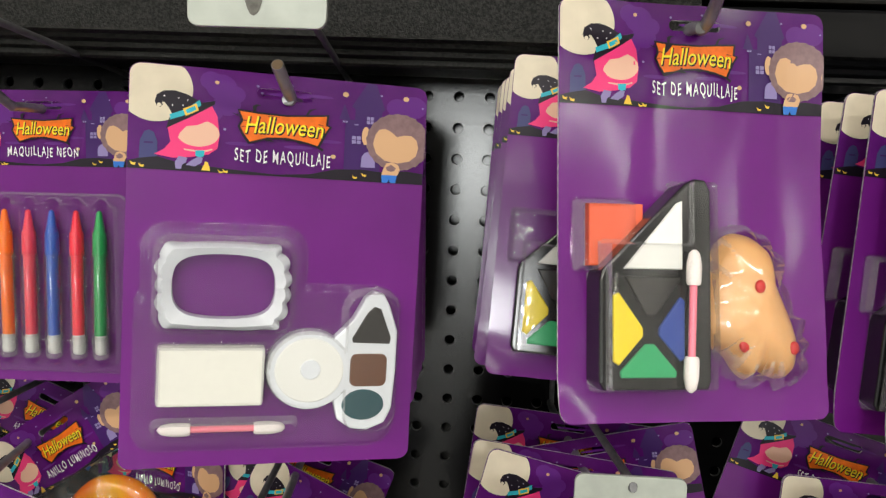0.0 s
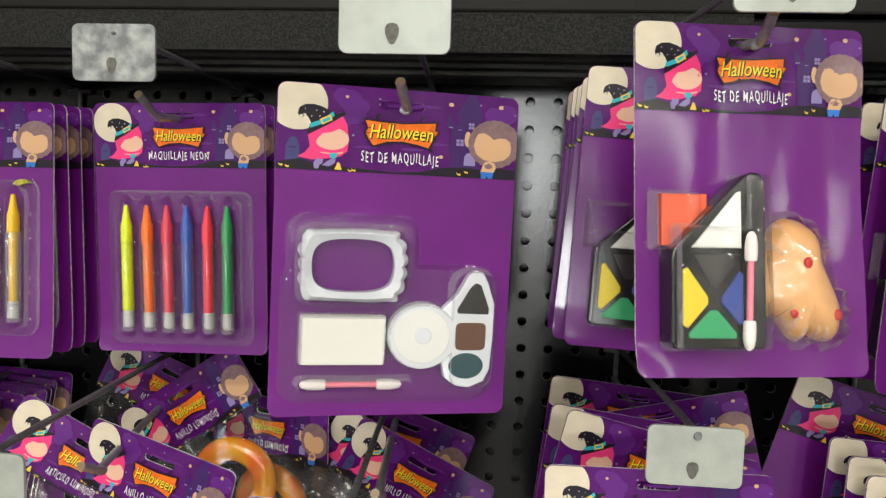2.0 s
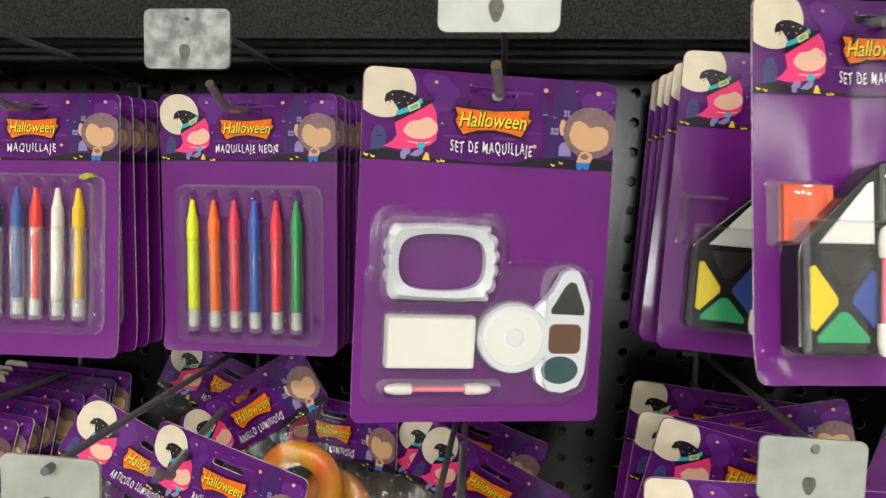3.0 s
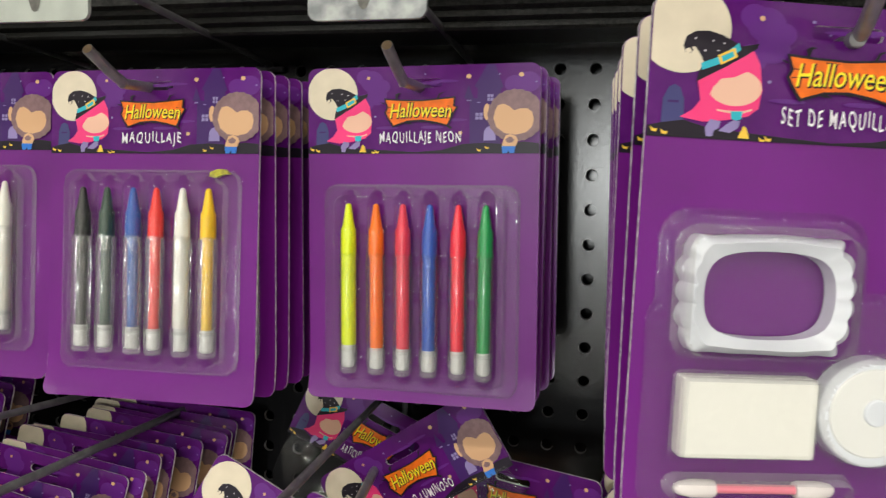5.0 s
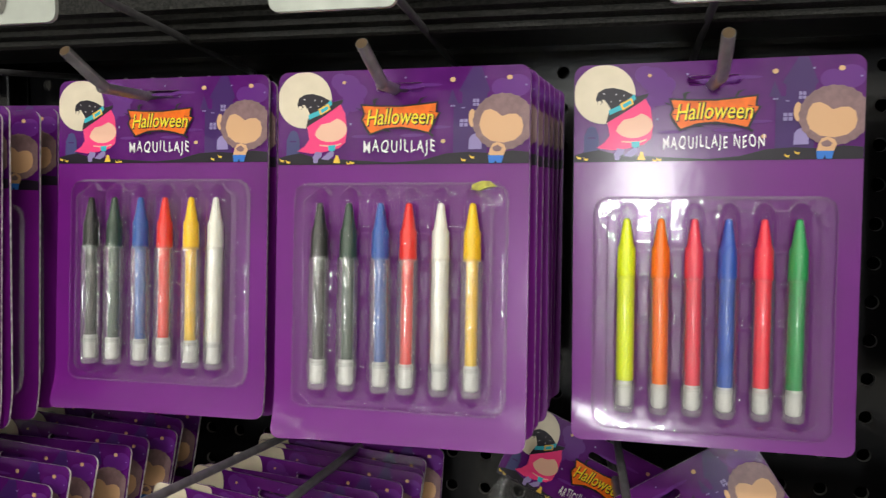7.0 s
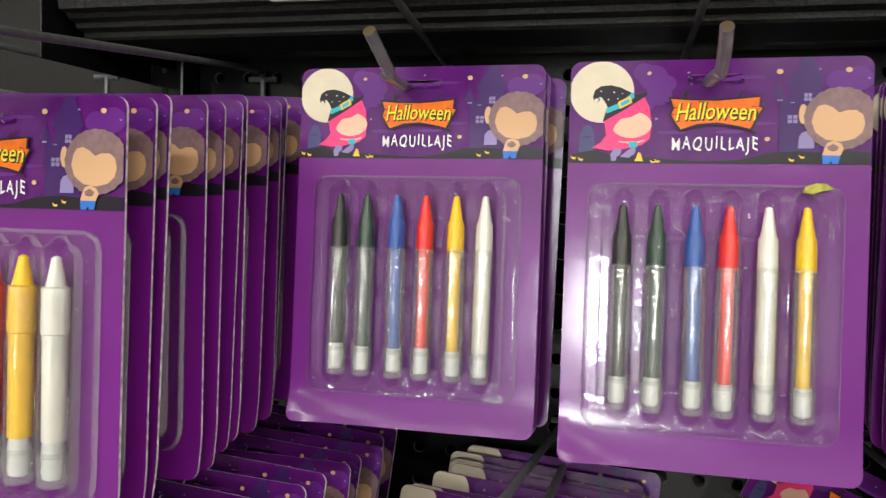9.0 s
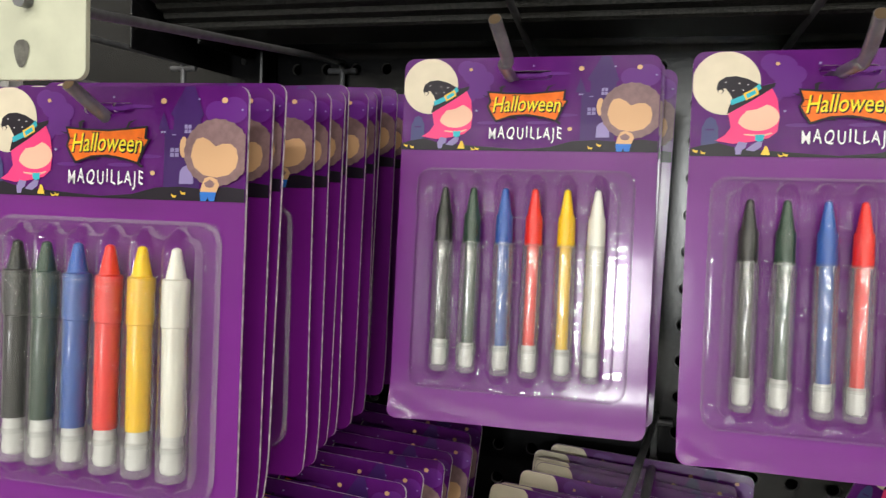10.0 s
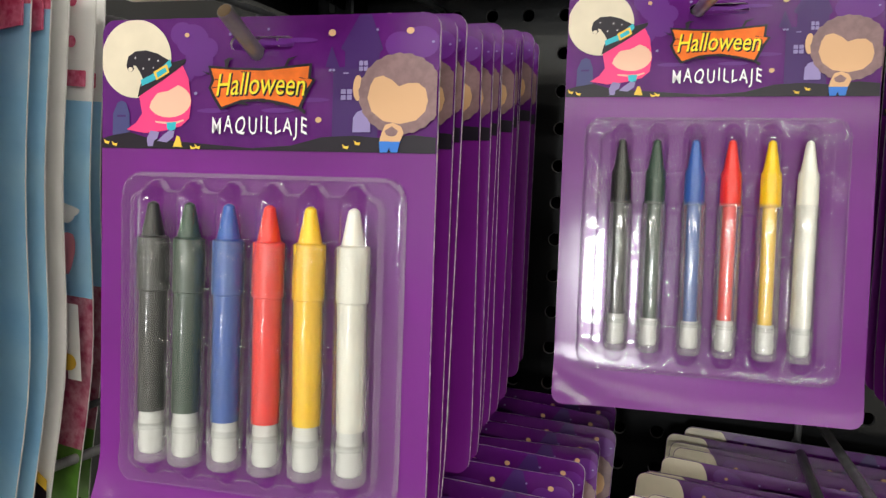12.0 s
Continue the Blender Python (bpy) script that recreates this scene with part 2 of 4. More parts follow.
def lathe(bm, prof, cx=0.0, cy=0.0, n=14, axis="z", mi=0):
    """Turns a profile of (radius, along) about an axis through (cx, cy)."""
    rings = []
    for r, a in prof:
        ring = []
        for i in range(n):
            t = 2 * math.pi * i / n
            u, v = r * math.cos(t), r * math.sin(t)
            p = (cx + u, cy + v, a) if axis == "z" else (a, cy + u, cx + v)
            ring.append(bm.verts.new(p))
        rings.append(ring)
    fs = []
    for A, B in zip(rings, rings[1:]):
        for i in range(n):
            fs.append(bm.faces.new((A[i], A[(i + 1) % n], B[(i + 1) % n], B[i])))
    fs.append(bm.faces.new(rings[0][::-1]))
    fs.append(bm.faces.new(rings[-1]))
    for f in fs:
        f.material_index = mi
    bmesh.ops.recalc_face_normals(bm, faces=fs)
    return bm


def tube(bm, pts, r, n=10, mi=0):
    """A round bar along a line of points."""
    pts = [Vector(p) for p in pts]
    rings = []
    for i, p in enumerate(pts):
        d = (pts[min(i + 1, len(pts) - 1)] - pts[max(i - 1, 0)]).normalized()
        u = d.orthogonal().normalized() if i == 0 else (u - d * u.dot(d)).normalized()
        v = d.cross(u)
        rings.append([bm.verts.new(p + r * (math.cos(2 * math.pi * k / n) * u + math.sin(2 * math.pi * k / n) * v)) for k in range(n)])
    fs = []
    for A, B in zip(rings, rings[1:]):
        for k in range(n):
            fs.append(bm.faces.new((A[k], A[(k + 1) % n], B[(k + 1) % n], B[k])))
    fs.append(bm.faces.new(rings[0][::-1]))
    fs.append(bm.faces.new(rings[-1]))
    for f in fs:
        f.material_index = mi
    bmesh.ops.recalc_face_normals(bm, faces=fs)
    return bm


def smooth_line(pts, steps=6):
    """Points along a soft curve through the given ones."""
    P = [Vector(p) for p in pts]
    out = []
    for i in range(len(P) - 1):
        a, b, c, d = P[max(i - 1, 0)], P[i], P[i + 1], P[min(i + 2, len(P) - 1)]
        for k in range(steps):
            t = k / steps
            out.append(0.5 * (2 * b + (c - a) * t + (2 * a - 5 * b + 4 * c - d) * t * t + (3 * b - a - 3 * c + d) * t ** 3))
    return out + [P[-1]]


def text_mesh(bm, body, size, cx, cz, y, mi=0, width=None, shear=0.0, arc=0.0, wobble=0.0, bold=0.03, gap=1.0):
    """Lettering laid flat in x, z, centred on (cx, cz)."""
    cu = bpy.data.curves.new("lettering", "FONT")
    cu.body, cu.size, cu.shear, cu.align_x, cu.align_y, cu.resolution_u, cu.offset = body, size, shear, "CENTER", "CENTER", 3, size * bold
    cu.space_character = gap
    ob = new("lettering", cu)
    bpy.context.view_layer.update()
    me = bpy.data.meshes.new_from_object(ob.evaluated_get(bpy.context.evaluated_depsgraph_get()))
    xs = [v.co.x for v in me.vertices]
    w = max(xs) - min(xs)
    k = width / w if width else 1.0
    vs = []
    for v in me.vertices:
        x = (v.co.x - (max(xs) + min(xs)) / 2) * k
        z = v.co.y + arc * (2 * x / (w * k)) ** 2 + wobble * math.sin(x * 900)
        vs.append(bm.verts.new((cx + x, y, cz + z)))
    for p in me.polygons:
        try:
            f = bm.faces.new([vs[i] for i in p.vertices])
        except ValueError:
            continue
        f.normal_update()
        if f.normal.y > 0:
            f.normal_flip()
        f.material_index = mi
    bpy.data.objects.remove(ob)
    bpy.data.curves.remove(cu)
    bpy.data.meshes.remove(me)


# ---- the printed hang card, shared by all packs; origin at its hang slot ----
CW, CTOP, CBOT, HDR = 0.126, 0.009, -0.170, 0.0455


def bend(x, z, flap=0.0, wave=0.0, bow=0.0, ripple=0.0):
    """How far the card stands forward at (x, z)."""
    f = flap * max(0.0, -0.149 - z) ** 1.5 * 2.3 * (1 + 1.2 * max(0.0, (-x - 0.043) / 0.02))
    return -f - wave * math.sin((z + 0.03) * 40) * (0.5 + x * 6) - bow * (1 - (2 * x / CW) ** 2) - ripple * (math.sin(x * 115 + z * 14 + 0.8) + 0.5 * math.sin(x * 210 - z * 30))


def warp(bm, **kw):
    for v in bm.verts:
        v.co.y += bend(v.co.x, v.co.z, **kw)


def cut_levels(bm, zs):
    for z in zs:
        bmesh.ops.bisect_plane(bm, geom=bm.verts[:] + bm.edges[:] + bm.faces[:], plane_co=(0, 0, float(z)), plane_no=(0, 0, 1))


def cut_across(bm, kw):
    """Upright cuts, close together on a rippled card."""
    for x in (np.arange(-0.060, 0.0605, 0.005) if kw.get("ripple") else (-0.043, 0.0, 0.043)):
        bmesh.ops.bisect_plane(bm, geom=bm.verts[:] + bm.edges[:] + bm.faces[:], plane_co=(float(x), 0, 0), plane_no=(1, 0, 0))


def card_mesh(w=CW, top=CTOP, bot=CBOT, hdr=HDR, slot=True, **kw):
    bm = bmesh.new()
    outer = rounded(w, top - bot, 0.005, 0, (top + bot) / 2)
    loops = [outer] + ([rounded(0.024, 0.0046, 0.0022, 0, 0.0, 4)] if slot else [])
    for pts in loops:
        vs = [bm.verts.new((x, 0, z)) for x, z in pts]
        for i in range(len(vs)):
            bm.edges.new((vs[i], vs[(i + 1) % len(vs)]))
    bmesh.ops.triangle_fill(bm, use_beauty=True, use_dissolve=False, edges=bm.edges[:])
    cut_levels(bm, zs=list(np.arange(bot + 0.003, bot + 0.03, 0.006)) + list(np.arange(bot + 0.03, top - hdr - 0.004, 0.008)) + [top - 0.006 * i for i in range(1, 8) if top - 0.006 * i > bot + 0.002] + ([top - hdr] if hdr < top - bot - 0.002 else []))
    cut_across(bm, kw)
    for f in bm.faces:
        f.normal_update()
        if f.normal.y > 0:
            f.normal_flip()
        f.material_index = 1 if f.calc_center_median().z > top - hdr else 0
    back = bmesh.ops.duplicate(bm, geom=bm.faces[:])
    bfaces = [g for g in back["geom"] if isinstance(g, bmesh.types.BMFace)]
    for v in {v for f in bfaces for v in f.verts}:
        v.co.y += 0.0013
    for f in bfaces:
        f.normal_flip()
        f.material_index = 3
    front_edges = [e for e in bm.edges if e.is_boundary and e.verts[0].co.y < 0.0003]
    where = {(round(v.co.x, 6), round(v.co.z, 6)): v for f in bfaces for v in f.verts}
    for e in front_edges:
        a, b = e.verts
        c, d = where[(round(b.co.x, 6), round(b.co.z, 6))], where[(round(a.co.x, 6), round(a.co.z, 6))]
        f = bm.faces.new((a, b, c, d))
        f.material_index = 2
    warp(bm, **kw)
    return bm


PRINT_INKS = [INK_BLACK, INK_NIGHT, INK_CLOUD, INK_MOON, INK_PINK, INK_SKIN, INK_TAN, INK_FUR, INK_TEAL, INK_GOLD, INK_ORANGE, INK_LIME,
              INK_WHITE, INK_BLUE, INK_LILAC, INK_TOMB]
BLACK_, NIGHT_, CLOUD_, MOON_, PINK_, SKIN_, TAN_, FUR_, TEAL_, GOLD_, ORANGE_, LIME_, WHITE_, BLUE_, LILAC_, TOMB_ = range(16)


def header_print(caption, w=CW, top=CTOP, hdr=HDR, bleed=0.0, **kw):
    """The night-sky picture on the header, in plain flat shapes, and its lettering."""
    bm = bmesh.new()
    e = [0.00025]
    bot = top - hdr

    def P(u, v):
        """From units measured on a card seen slightly askew (1225 wide, about 500 high) to the card."""
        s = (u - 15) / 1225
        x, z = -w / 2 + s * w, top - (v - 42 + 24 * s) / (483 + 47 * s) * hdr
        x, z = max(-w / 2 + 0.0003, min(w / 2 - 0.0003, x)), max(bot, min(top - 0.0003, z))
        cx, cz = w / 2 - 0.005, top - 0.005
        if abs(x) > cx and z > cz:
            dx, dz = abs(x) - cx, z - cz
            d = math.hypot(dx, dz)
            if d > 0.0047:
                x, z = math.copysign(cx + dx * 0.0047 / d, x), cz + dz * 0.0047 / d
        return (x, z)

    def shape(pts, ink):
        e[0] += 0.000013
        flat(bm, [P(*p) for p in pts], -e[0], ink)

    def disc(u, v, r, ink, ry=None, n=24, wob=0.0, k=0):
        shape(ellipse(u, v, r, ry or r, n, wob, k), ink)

    for u, v, r in ((370, 120, 62), (425, 150, 42), (330, 95, 45), (395, 200, 55), (330, 240, 50), (1180, 130, 60), (1110, 140, 50)):
        disc(u, v, r, CLOUD_, n=18)
    for u, v, l in ((640, 130, 90), (760, 120, 70), (800, 345, 75), (690, 385, 60), (450, 385, 60)):
        disc(u, v, l, CLOUD_, ry=9, n=16)
    shape([(885, 505), (885, 226), (857, 222), (878, 143), (905, 222), (925, 222), (925, 165), (910, 152), (972, 25), (1012, 25), (1054, 155), (1042, 170), (1042, 505)], NIGHT_)
    disc(152 - bleed, 188 - bleed, 138 + bleed * 0.2, MOON_, ry=148 + bleed * 0.2, n=44)
    shape([(60, 485), (62, 395), (78, 355), (95, 345), (114, 355), (128, 395), (130, 485)], TOMB_)
    shape([(78, 400), (112, 400), (112, 408), (78, 408)], NIGHT_)
    # ground
    shape([(15, 535), (15, 490), (60, 478), (130, 466), (200, 488), (300, 500), (420, 512), (600, 528), (740, 518), (850, 486), (960, 480), (1060, 490), (1160, 478), (1240, 488), (1240, 555)], BLACK_)
    # red-haired doll shape with a hat, left plain
    shape([(165, 325), (178, 395), (155, 430), (118, 456), (190, 470), (260, 462), (330, 445), (362, 415), (369, 350), (360, 280), (340, 228), (300, 215)], PINK_)
    disc(284, 347, 84, SKIN_, ry=64, n=30)
    shape([(163, 325), (205, 378), (214, 350), (238, 318), (280, 310), (322, 286), (334, 262), (350, 300), (364, 322), (358, 262), (336, 216), (290, 205), (200, 285)], PINK_)
    shape([(230, 424), (274, 428), (316, 426), (340, 418), (342, 424), (312, 436), (272, 436), (232, 430)], SKIN_)
    shape([(275, 430), (312, 428), (310, 455), (294, 462), (277, 455)], TEAL_)
    shape([(202, 520), (198, 490), (212, 460), (246, 466), (240, 490), (226, 500), (222, 520)], LILAC_)
    shape([(240, 500), (262, 478), (285, 460), (306, 462), (302, 486), (276, 506)], LILAC_)
    shape([(160, 334), (168, 296), (180, 262), (168, 238), (152, 214), (140, 214), (146, 226), (136, 238), (122, 234), (114, 212), (122, 180), (150, 160), (192, 156), (236, 168), (268, 186),
           (296, 202), (348, 188), (344, 206), (306, 236), (250, 276), (200, 308)], BLACK_)
    disc(131, 228, 9, MOON_, n=12)
    shape([(172, 268), (232, 240), (286, 190), (293, 214), (246, 260), (176, 292)], TEAL_)
    shape([(222, 238), (274, 208), (284, 240), (234, 270)], GOLD_)
    shape([(232, 242), (268, 220), (275, 237), (240, 260)], TEAL_)
    for u, v in ((150, 185), (205, 190), (222, 222), (182, 225), (240, 196)):
        disc(u, v, 3, WHITE_, n=6)
    shape([(301, 522), (312, 494), (316, 480), (326, 484), (330, 496), (337, 524)], GOLD_)
    for u, v in ((26, 492), (58, 500), (366, 516), (384, 512), (922, 512), (962, 498), (1085, 500)):
        shape([(u, v), (u + 12, v + 9), (u + 24, v + 8), (u + 20, v + 20), (u + 6, v + 16)], GOLD_)
    for u, v, r in ((352, 100, 9), (880, 95, 13), (1144, 88, 13), (838, 421, 11), (515, 98, 6), (388, 320, 6), (1035, 84, 5), (1225, 380, 6), (655, 80, 5), (1220, 130, 5)):
        disc(u, v, r, TAN_ if r > 8 else LILAC_, n=12)
    for u, v, a, b in ((915, 306, 17, 18), (936, 306, 17, 18), (915, 328, 17, 18), (936, 328, 17, 18), (976, 200, 13, 18), (992, 200, 13, 18), (976, 222, 13, 16), (992, 222, 13, 16), (872, 230, 10, 9), (884, 230, 9, 9), (922, 244, 18, 5)):
        shape([(u, v), (u + a, v), (u + a, v + b), (u, v + b)], LILAC_)
    shape([(958, 468), (960, 412), (972, 392), (990, 384), (1008, 394), (1018, 420), (1020, 468)], LILAC_)
    # brown-furred doll shape, left plain
    disc(974, 302, 17, TAN_, ry=48)
    disc(1246, 362, 20, TAN_, ry=50)
    disc(1118, 324, 141, FUR_, ry=152, n=66, wob=0.018, k=22)
    shape([(1016, 292), (1030, 264), (1058, 256), (1088, 272), (1112, 296), (1142, 284), (1176, 284), (1200, 306), (1209, 350), (1200, 392), (1170, 424), (1120, 437), (1062, 426), (1022, 390), (1007, 340)], TAN_)
    shape([(1050, 505), (1058, 470), (1070, 440), (1095, 432), (1122, 446), (1132, 470), (1120, 505)], TAN_)
    shape([(1068, 462), (1092, 446), (1114, 464), (1106, 480), (1090, 484), (1074, 478)], FUR_)
    shape([(1050, 502), (1120, 504), (1113, 544), (1090, 544), (1085, 526), (1078, 544), (1054, 544)], BLUE_)
    # the sign with its curls and lettering
    for pts in (((500, 226), (496, 196), (512, 186), (530, 190), (514, 196), (508, 226)), ((712, 226), (728, 190), (764, 180), (736, 196), (722, 226)), ((440, 244), (412, 236), (440, 252)),
                ((560, 346), (590, 366), (552, 362), (546, 350)), ((660, 342), (690, 366), (724, 362), (690, 352)), ((770, 370), (796, 388), (790, 400), (762, 376)), ((690, 350), (640, 356), (600, 344))):
        shape(pts, BLACK_)
    shape([(436, 216), (530, 224), (640, 227), (740, 217), (814, 208), (810, 262), (828, 270), (808, 304), (776, 384), (716, 365), (640, 350), (560, 355), (484, 384), (456, 340), (438, 300), (450, 270)], BLACK_)
    shape([(446, 226), (530, 233), (640, 236), (740, 226), (804, 219), (800, 266), (816, 272), (799, 302), (769, 372), (715, 355), (640, 340), (560, 345), (489, 372), (466, 335), (449, 300), (461, 270)], ORANGE_)
    for a, b in (((462, 268), (500, 272)), ((452, 300), (486, 296)), ((770, 262), (800, 268)), ((774, 300), (800, 302)), ((560, 240), (610, 242))):
        shape([(a[0], a[1] - 2), (b[0], b[1]), (a[0], a[1] + 3)], BLACK_)
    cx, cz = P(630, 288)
    k = w / CW
    for ink, dx, dz, bold, wide in ((BLACK_, 0.0004, -0.0003, 0.03, 0.0338), (LIME_, 0.0, 0.0, 0.002, 0.0332)):
        e[0] += 0.000016
        text_mesh(bm, "Halloween", 0.0108, cx + dx, cz + dz, -e[0], ink, width=wide * k, shear=0.22, arc=-0.0006, bold=bold)
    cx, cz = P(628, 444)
    e[0] += 0.000013
    wide = 0.0355 if len(caption) < 12 else (0.0405 if len(caption) > 15 else 0.0440)
    text_mesh(bm, caption, 0.0078, cx, cz, -e[0], WHITE_, bold=0.006, width=wide * k, arc=-0.0003, wobble=0.0006, gap=1.32)
    cut_levels(bm, zs=[top - 0.006 * i for i in range(1, 8)])
    if kw.get("ripple"):
        cut_across(bm, kw)
    warp(bm, **kw)
    return bm


def blister_mesh(height, x0, x1, z0, z1, nx=64, nz=64, wall=0.03, **kw):
    """A moulded film over the card; height(x, z) is how far it stands out."""
    bm = bmesh.new()
    rows = []
    for j in range(nz + 1):
        z = z0 + (z1 - z0) * j / nz
        row = []
        for i in range(nx + 1):
            x = x0 + (x1 - x0) * i / nx
            row.append(bm.verts.new((x, -0.0006 - height(x, z), z)))
        rows.append(row)
    for a, b in zip(rows, rows[1:]):
        for i in range(nx):
            q = (a[i], a[i + 1], b[i + 1], b[i])
            if min(v.co.y for v in q) < -0.00062:
                f = bm.faces.new(q)
                f.normal_update()
                # steep walls get whiter film, which paints in the rims' bright highlights
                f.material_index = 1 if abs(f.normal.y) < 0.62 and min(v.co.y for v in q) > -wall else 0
    bmesh.ops.delete(bm, geom=[v for v in bm.verts if not v.link_faces], context="VERTS")
    warp(bm, **kw)
    return bm


def step(d, soft):
    """0 outside, 1 inside, eased over soft metres; d is the distance inside."""
    t = min(1.0, max(0.0, d / soft))
    return t * t * (3 - 2 * t)


def in_box(x, z, cx, cz, hw, hh, r):
    qx, qz = abs(x - cx) - hw + r, abs(z - cz) - hh + r
    return -(math.hypot(max(qx, 0), max(qz, 0)) + min(max(qx, qz), 0) - r)


# ---- crayon packs ----
PEN_Z0, PEN_Z1, PITCH = -0.154, -0.063, 0.0149


def pen_height(xoff):
    def h(x, z):
        a = 0.0026 * step(in_box(x, z, xoff, -0.1085, 0.0535, 0.0555, 0.008), 0.0012)
        a = max(a, 0.0066 * step(in_box(x, z, xoff, -0.1085, 0.0475, 0.0500, 0.006), 0.0013))
        # low moulded bridges between the tubes
        if abs(x - xoff) < 0.041:
            for bz in (-0.0775, -0.0925, -0.1115, -0.1455):
                a = max(a, 0.0066 + 0.0022 * step(0.0030 - abs(z - bz), 0.0026)) if abs(z - bz) < 0.003 else a
        u = (x - xoff) / PITCH + 2.5
        k = min(5, max(0, round(u)))
        dx = (u - k) * PITCH
        rr = 0.0064 if z < PEN_Z1 - 0.016 else 0.0054
        zz = max(0.0, z - (PEN_Z1 - 0.001), (PEN_Z0 + 0.003) - z)
        q = 1 - (dx / rr) ** 2 - (zz / 0.009) ** 2
        return max(a, 0.0128 * math.sqrt(q) if q > 0 else 0.0)
    return h


def crayon(parent, x, ink, thick, lean, core=0.62, z0=PEN_Z0, z1=PEN_Z1, tube_m=None):
    r = 0.0061 if thick else 0.0050
    plug = z0 + (0.0175 if thick else 0.0145) + random.uniform(-0.0008, 0.0012)
    bm = bmesh.new()
    tip = 0.0125
    if thick:
        lathe(bm, [(r * 0.78, plug), (r * 0.79, z1 - 0.031), (r * 0.88, z1 - 0.0305), (r * 0.88, z1 - tip), (r * 0.66, z1 - tip + 0.0006), (r * 0.30, z1 - 0.0008), (r * 0.1, z1)], 0, 0, 16)
    else:
        lathe(bm, [(r * core, plug), (r * core, z1 - 0.0285), (r * core, z1 - 0.0276), (r * 0.83, z1 - 0.0274), (r * 0.84, z1 - 0.0255), (r * 0.80, z1 - tip - 0.0012), (r * 0.66, z1 - tip), (r * 0.64, z1 - tip + 0.0006), (r * 0.30, z1 - 0.0008), (r * 0.1, z1)], 0, 0, 16)
    for v in bm.verts:
        # slightly twisted, unevenly cast stick
        if v.co.z < z1 - 0.03:
            v.co.x += 0.00025 * math.sin(v.co.z * 700 + x * 900)
    ob = part("crayon", bm, CRAYON[ink], parent, smooth=True)
    ob.matrix_local = pose(x, -0.0064, 0, 0, lean, 0)
    top = z1 - tip if thick else z1 - 0.0265
    bm = bmesh.new()
    lathe(bm, [(r * 1.0, z0 + 0.012), (r * 1.03, z0 + 0.0125), (r * 1.03, top - 0.0006), (r * 0.98, top), (r * 0.86, top + 0.0003)], 0, 0, 18)
    part("tube", bm, tube_m or (FROST if thick else CLEAR_TUBE), ob, "clear plastic tube", smooth=True)
    bm = bmesh.new()
    lathe(bm, [(r * 0.82, z0), (r * 0.98, z0 + 0.001), (r * 1.0, z0 + 0.009), (r * 1.04, z0 + 0.0092), (r * 1.04, z0 + 0.0132), (r * 0.8, z0 + 0.0138)], 0, 0, 16)
    lathe(bm, [(r * 0.42, z0 + 0.0026), (r * 0.66, z0 + 0.0034), (r * 0.74, z0 + 0.0060), (r * 0.66, z0 + 0.0095), (r * 0.76, z0 + 0.0125), (r * 0.66, plug)], 0, 0, 12, mi=1)
    part("end_cap", bm, [CAP, PLUG], ob, "milky clear end cap", smooth=True)
    return ob


def base_pack(caption, label, group="", bleed=0.0, **kw):
    t = thing("blister_pack", label, "makeup pack", group)
    part("card", card_mesh(**kw), [PURPLE, HEADER, EDGE, CARD_BACK], t, smooth=True)
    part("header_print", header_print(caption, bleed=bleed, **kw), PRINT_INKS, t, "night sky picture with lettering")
    return t


def crayon_pack(caption, inks, thick, label, group="", xoff=0.0, smear=False, core=0.7, zfit=(1.0, 0.0), tube_m=None, **kw):
    t = base_pack(caption, label, group=group, **kw)
    part("blister", blister_mesh(pen_height(xoff), xoff - 0.056, xoff + 0.056, -0.1665, -0.0505, 190, 150, wall=0.0074, **kw), [BLISTER, RIM_GLINT], t, "clear moulded film", smooth=True)
    for i, ink in enumerate(inks):
        crayon(t, xoff + (i - 2.5) * PITCH, ink, thick, random.uniform(-0.5, 0.5), 0.8 if ink in ("white", "lime") else core, tube_m=tube_m)
    if smear:
        bm = bmesh.new()
        slab(bm, [(0.036, -0.0565), (0.037, -0.054), (0.041, -0.0525), (0.045, -0.0525), (0.048, -0.055), (0.044, -0.0555), (0.040, -0.0570)], -0.004, -0.001)
        part("loose_yellow_bit", bm, SMEAR, t, "squashed yellow bit under the film")
    for ob in t.children:
        if ob.name.split(".")[0] in ("blister", "crayon", "loose_yellow_bit"):
            ob.scale.z, ob.location.z = zfit
    return t


CLASSIC = ("black", "dkgreen", "blue", "red", "yellow", "white")
CLASSIC2 = ("black", "dkgreen", "blue", "red", "white", "yellow")
NEON = ("lime", "orange", "coral", "nblue", "nred", "green")


def hang(first, places):
    """Lays the first pack at the first place and copies at the rest."""
    first.matrix_world = places[0]
    for p in places[1:]:
        copy_thing(first, p)
    return first


def stack_places(x, z, y0, n, gap, rx=0, ry=0, rz=0, jit=1.0, dx=0.0, dz=0.0):
    out = []
    for i in range(n):
        j = 0 if i == 0 else jit
        out.append(pose(x + dx * i + random.uniform(-0.0012, 0.0012) * j, y0 + gap * i, z + dz * i + random.uniform(-0.001, 0.001) * j,
                        rx, ry + random.uniform(-0.8, 0.8) * j, rz + random.uniform(-1.2, 1.2) * j))
    return out


# ---- setting ----
def structure(name, bm, material, label):
    return tagged(obj_from(bm, name, material), label, name.split("_")[0], kind="structure")


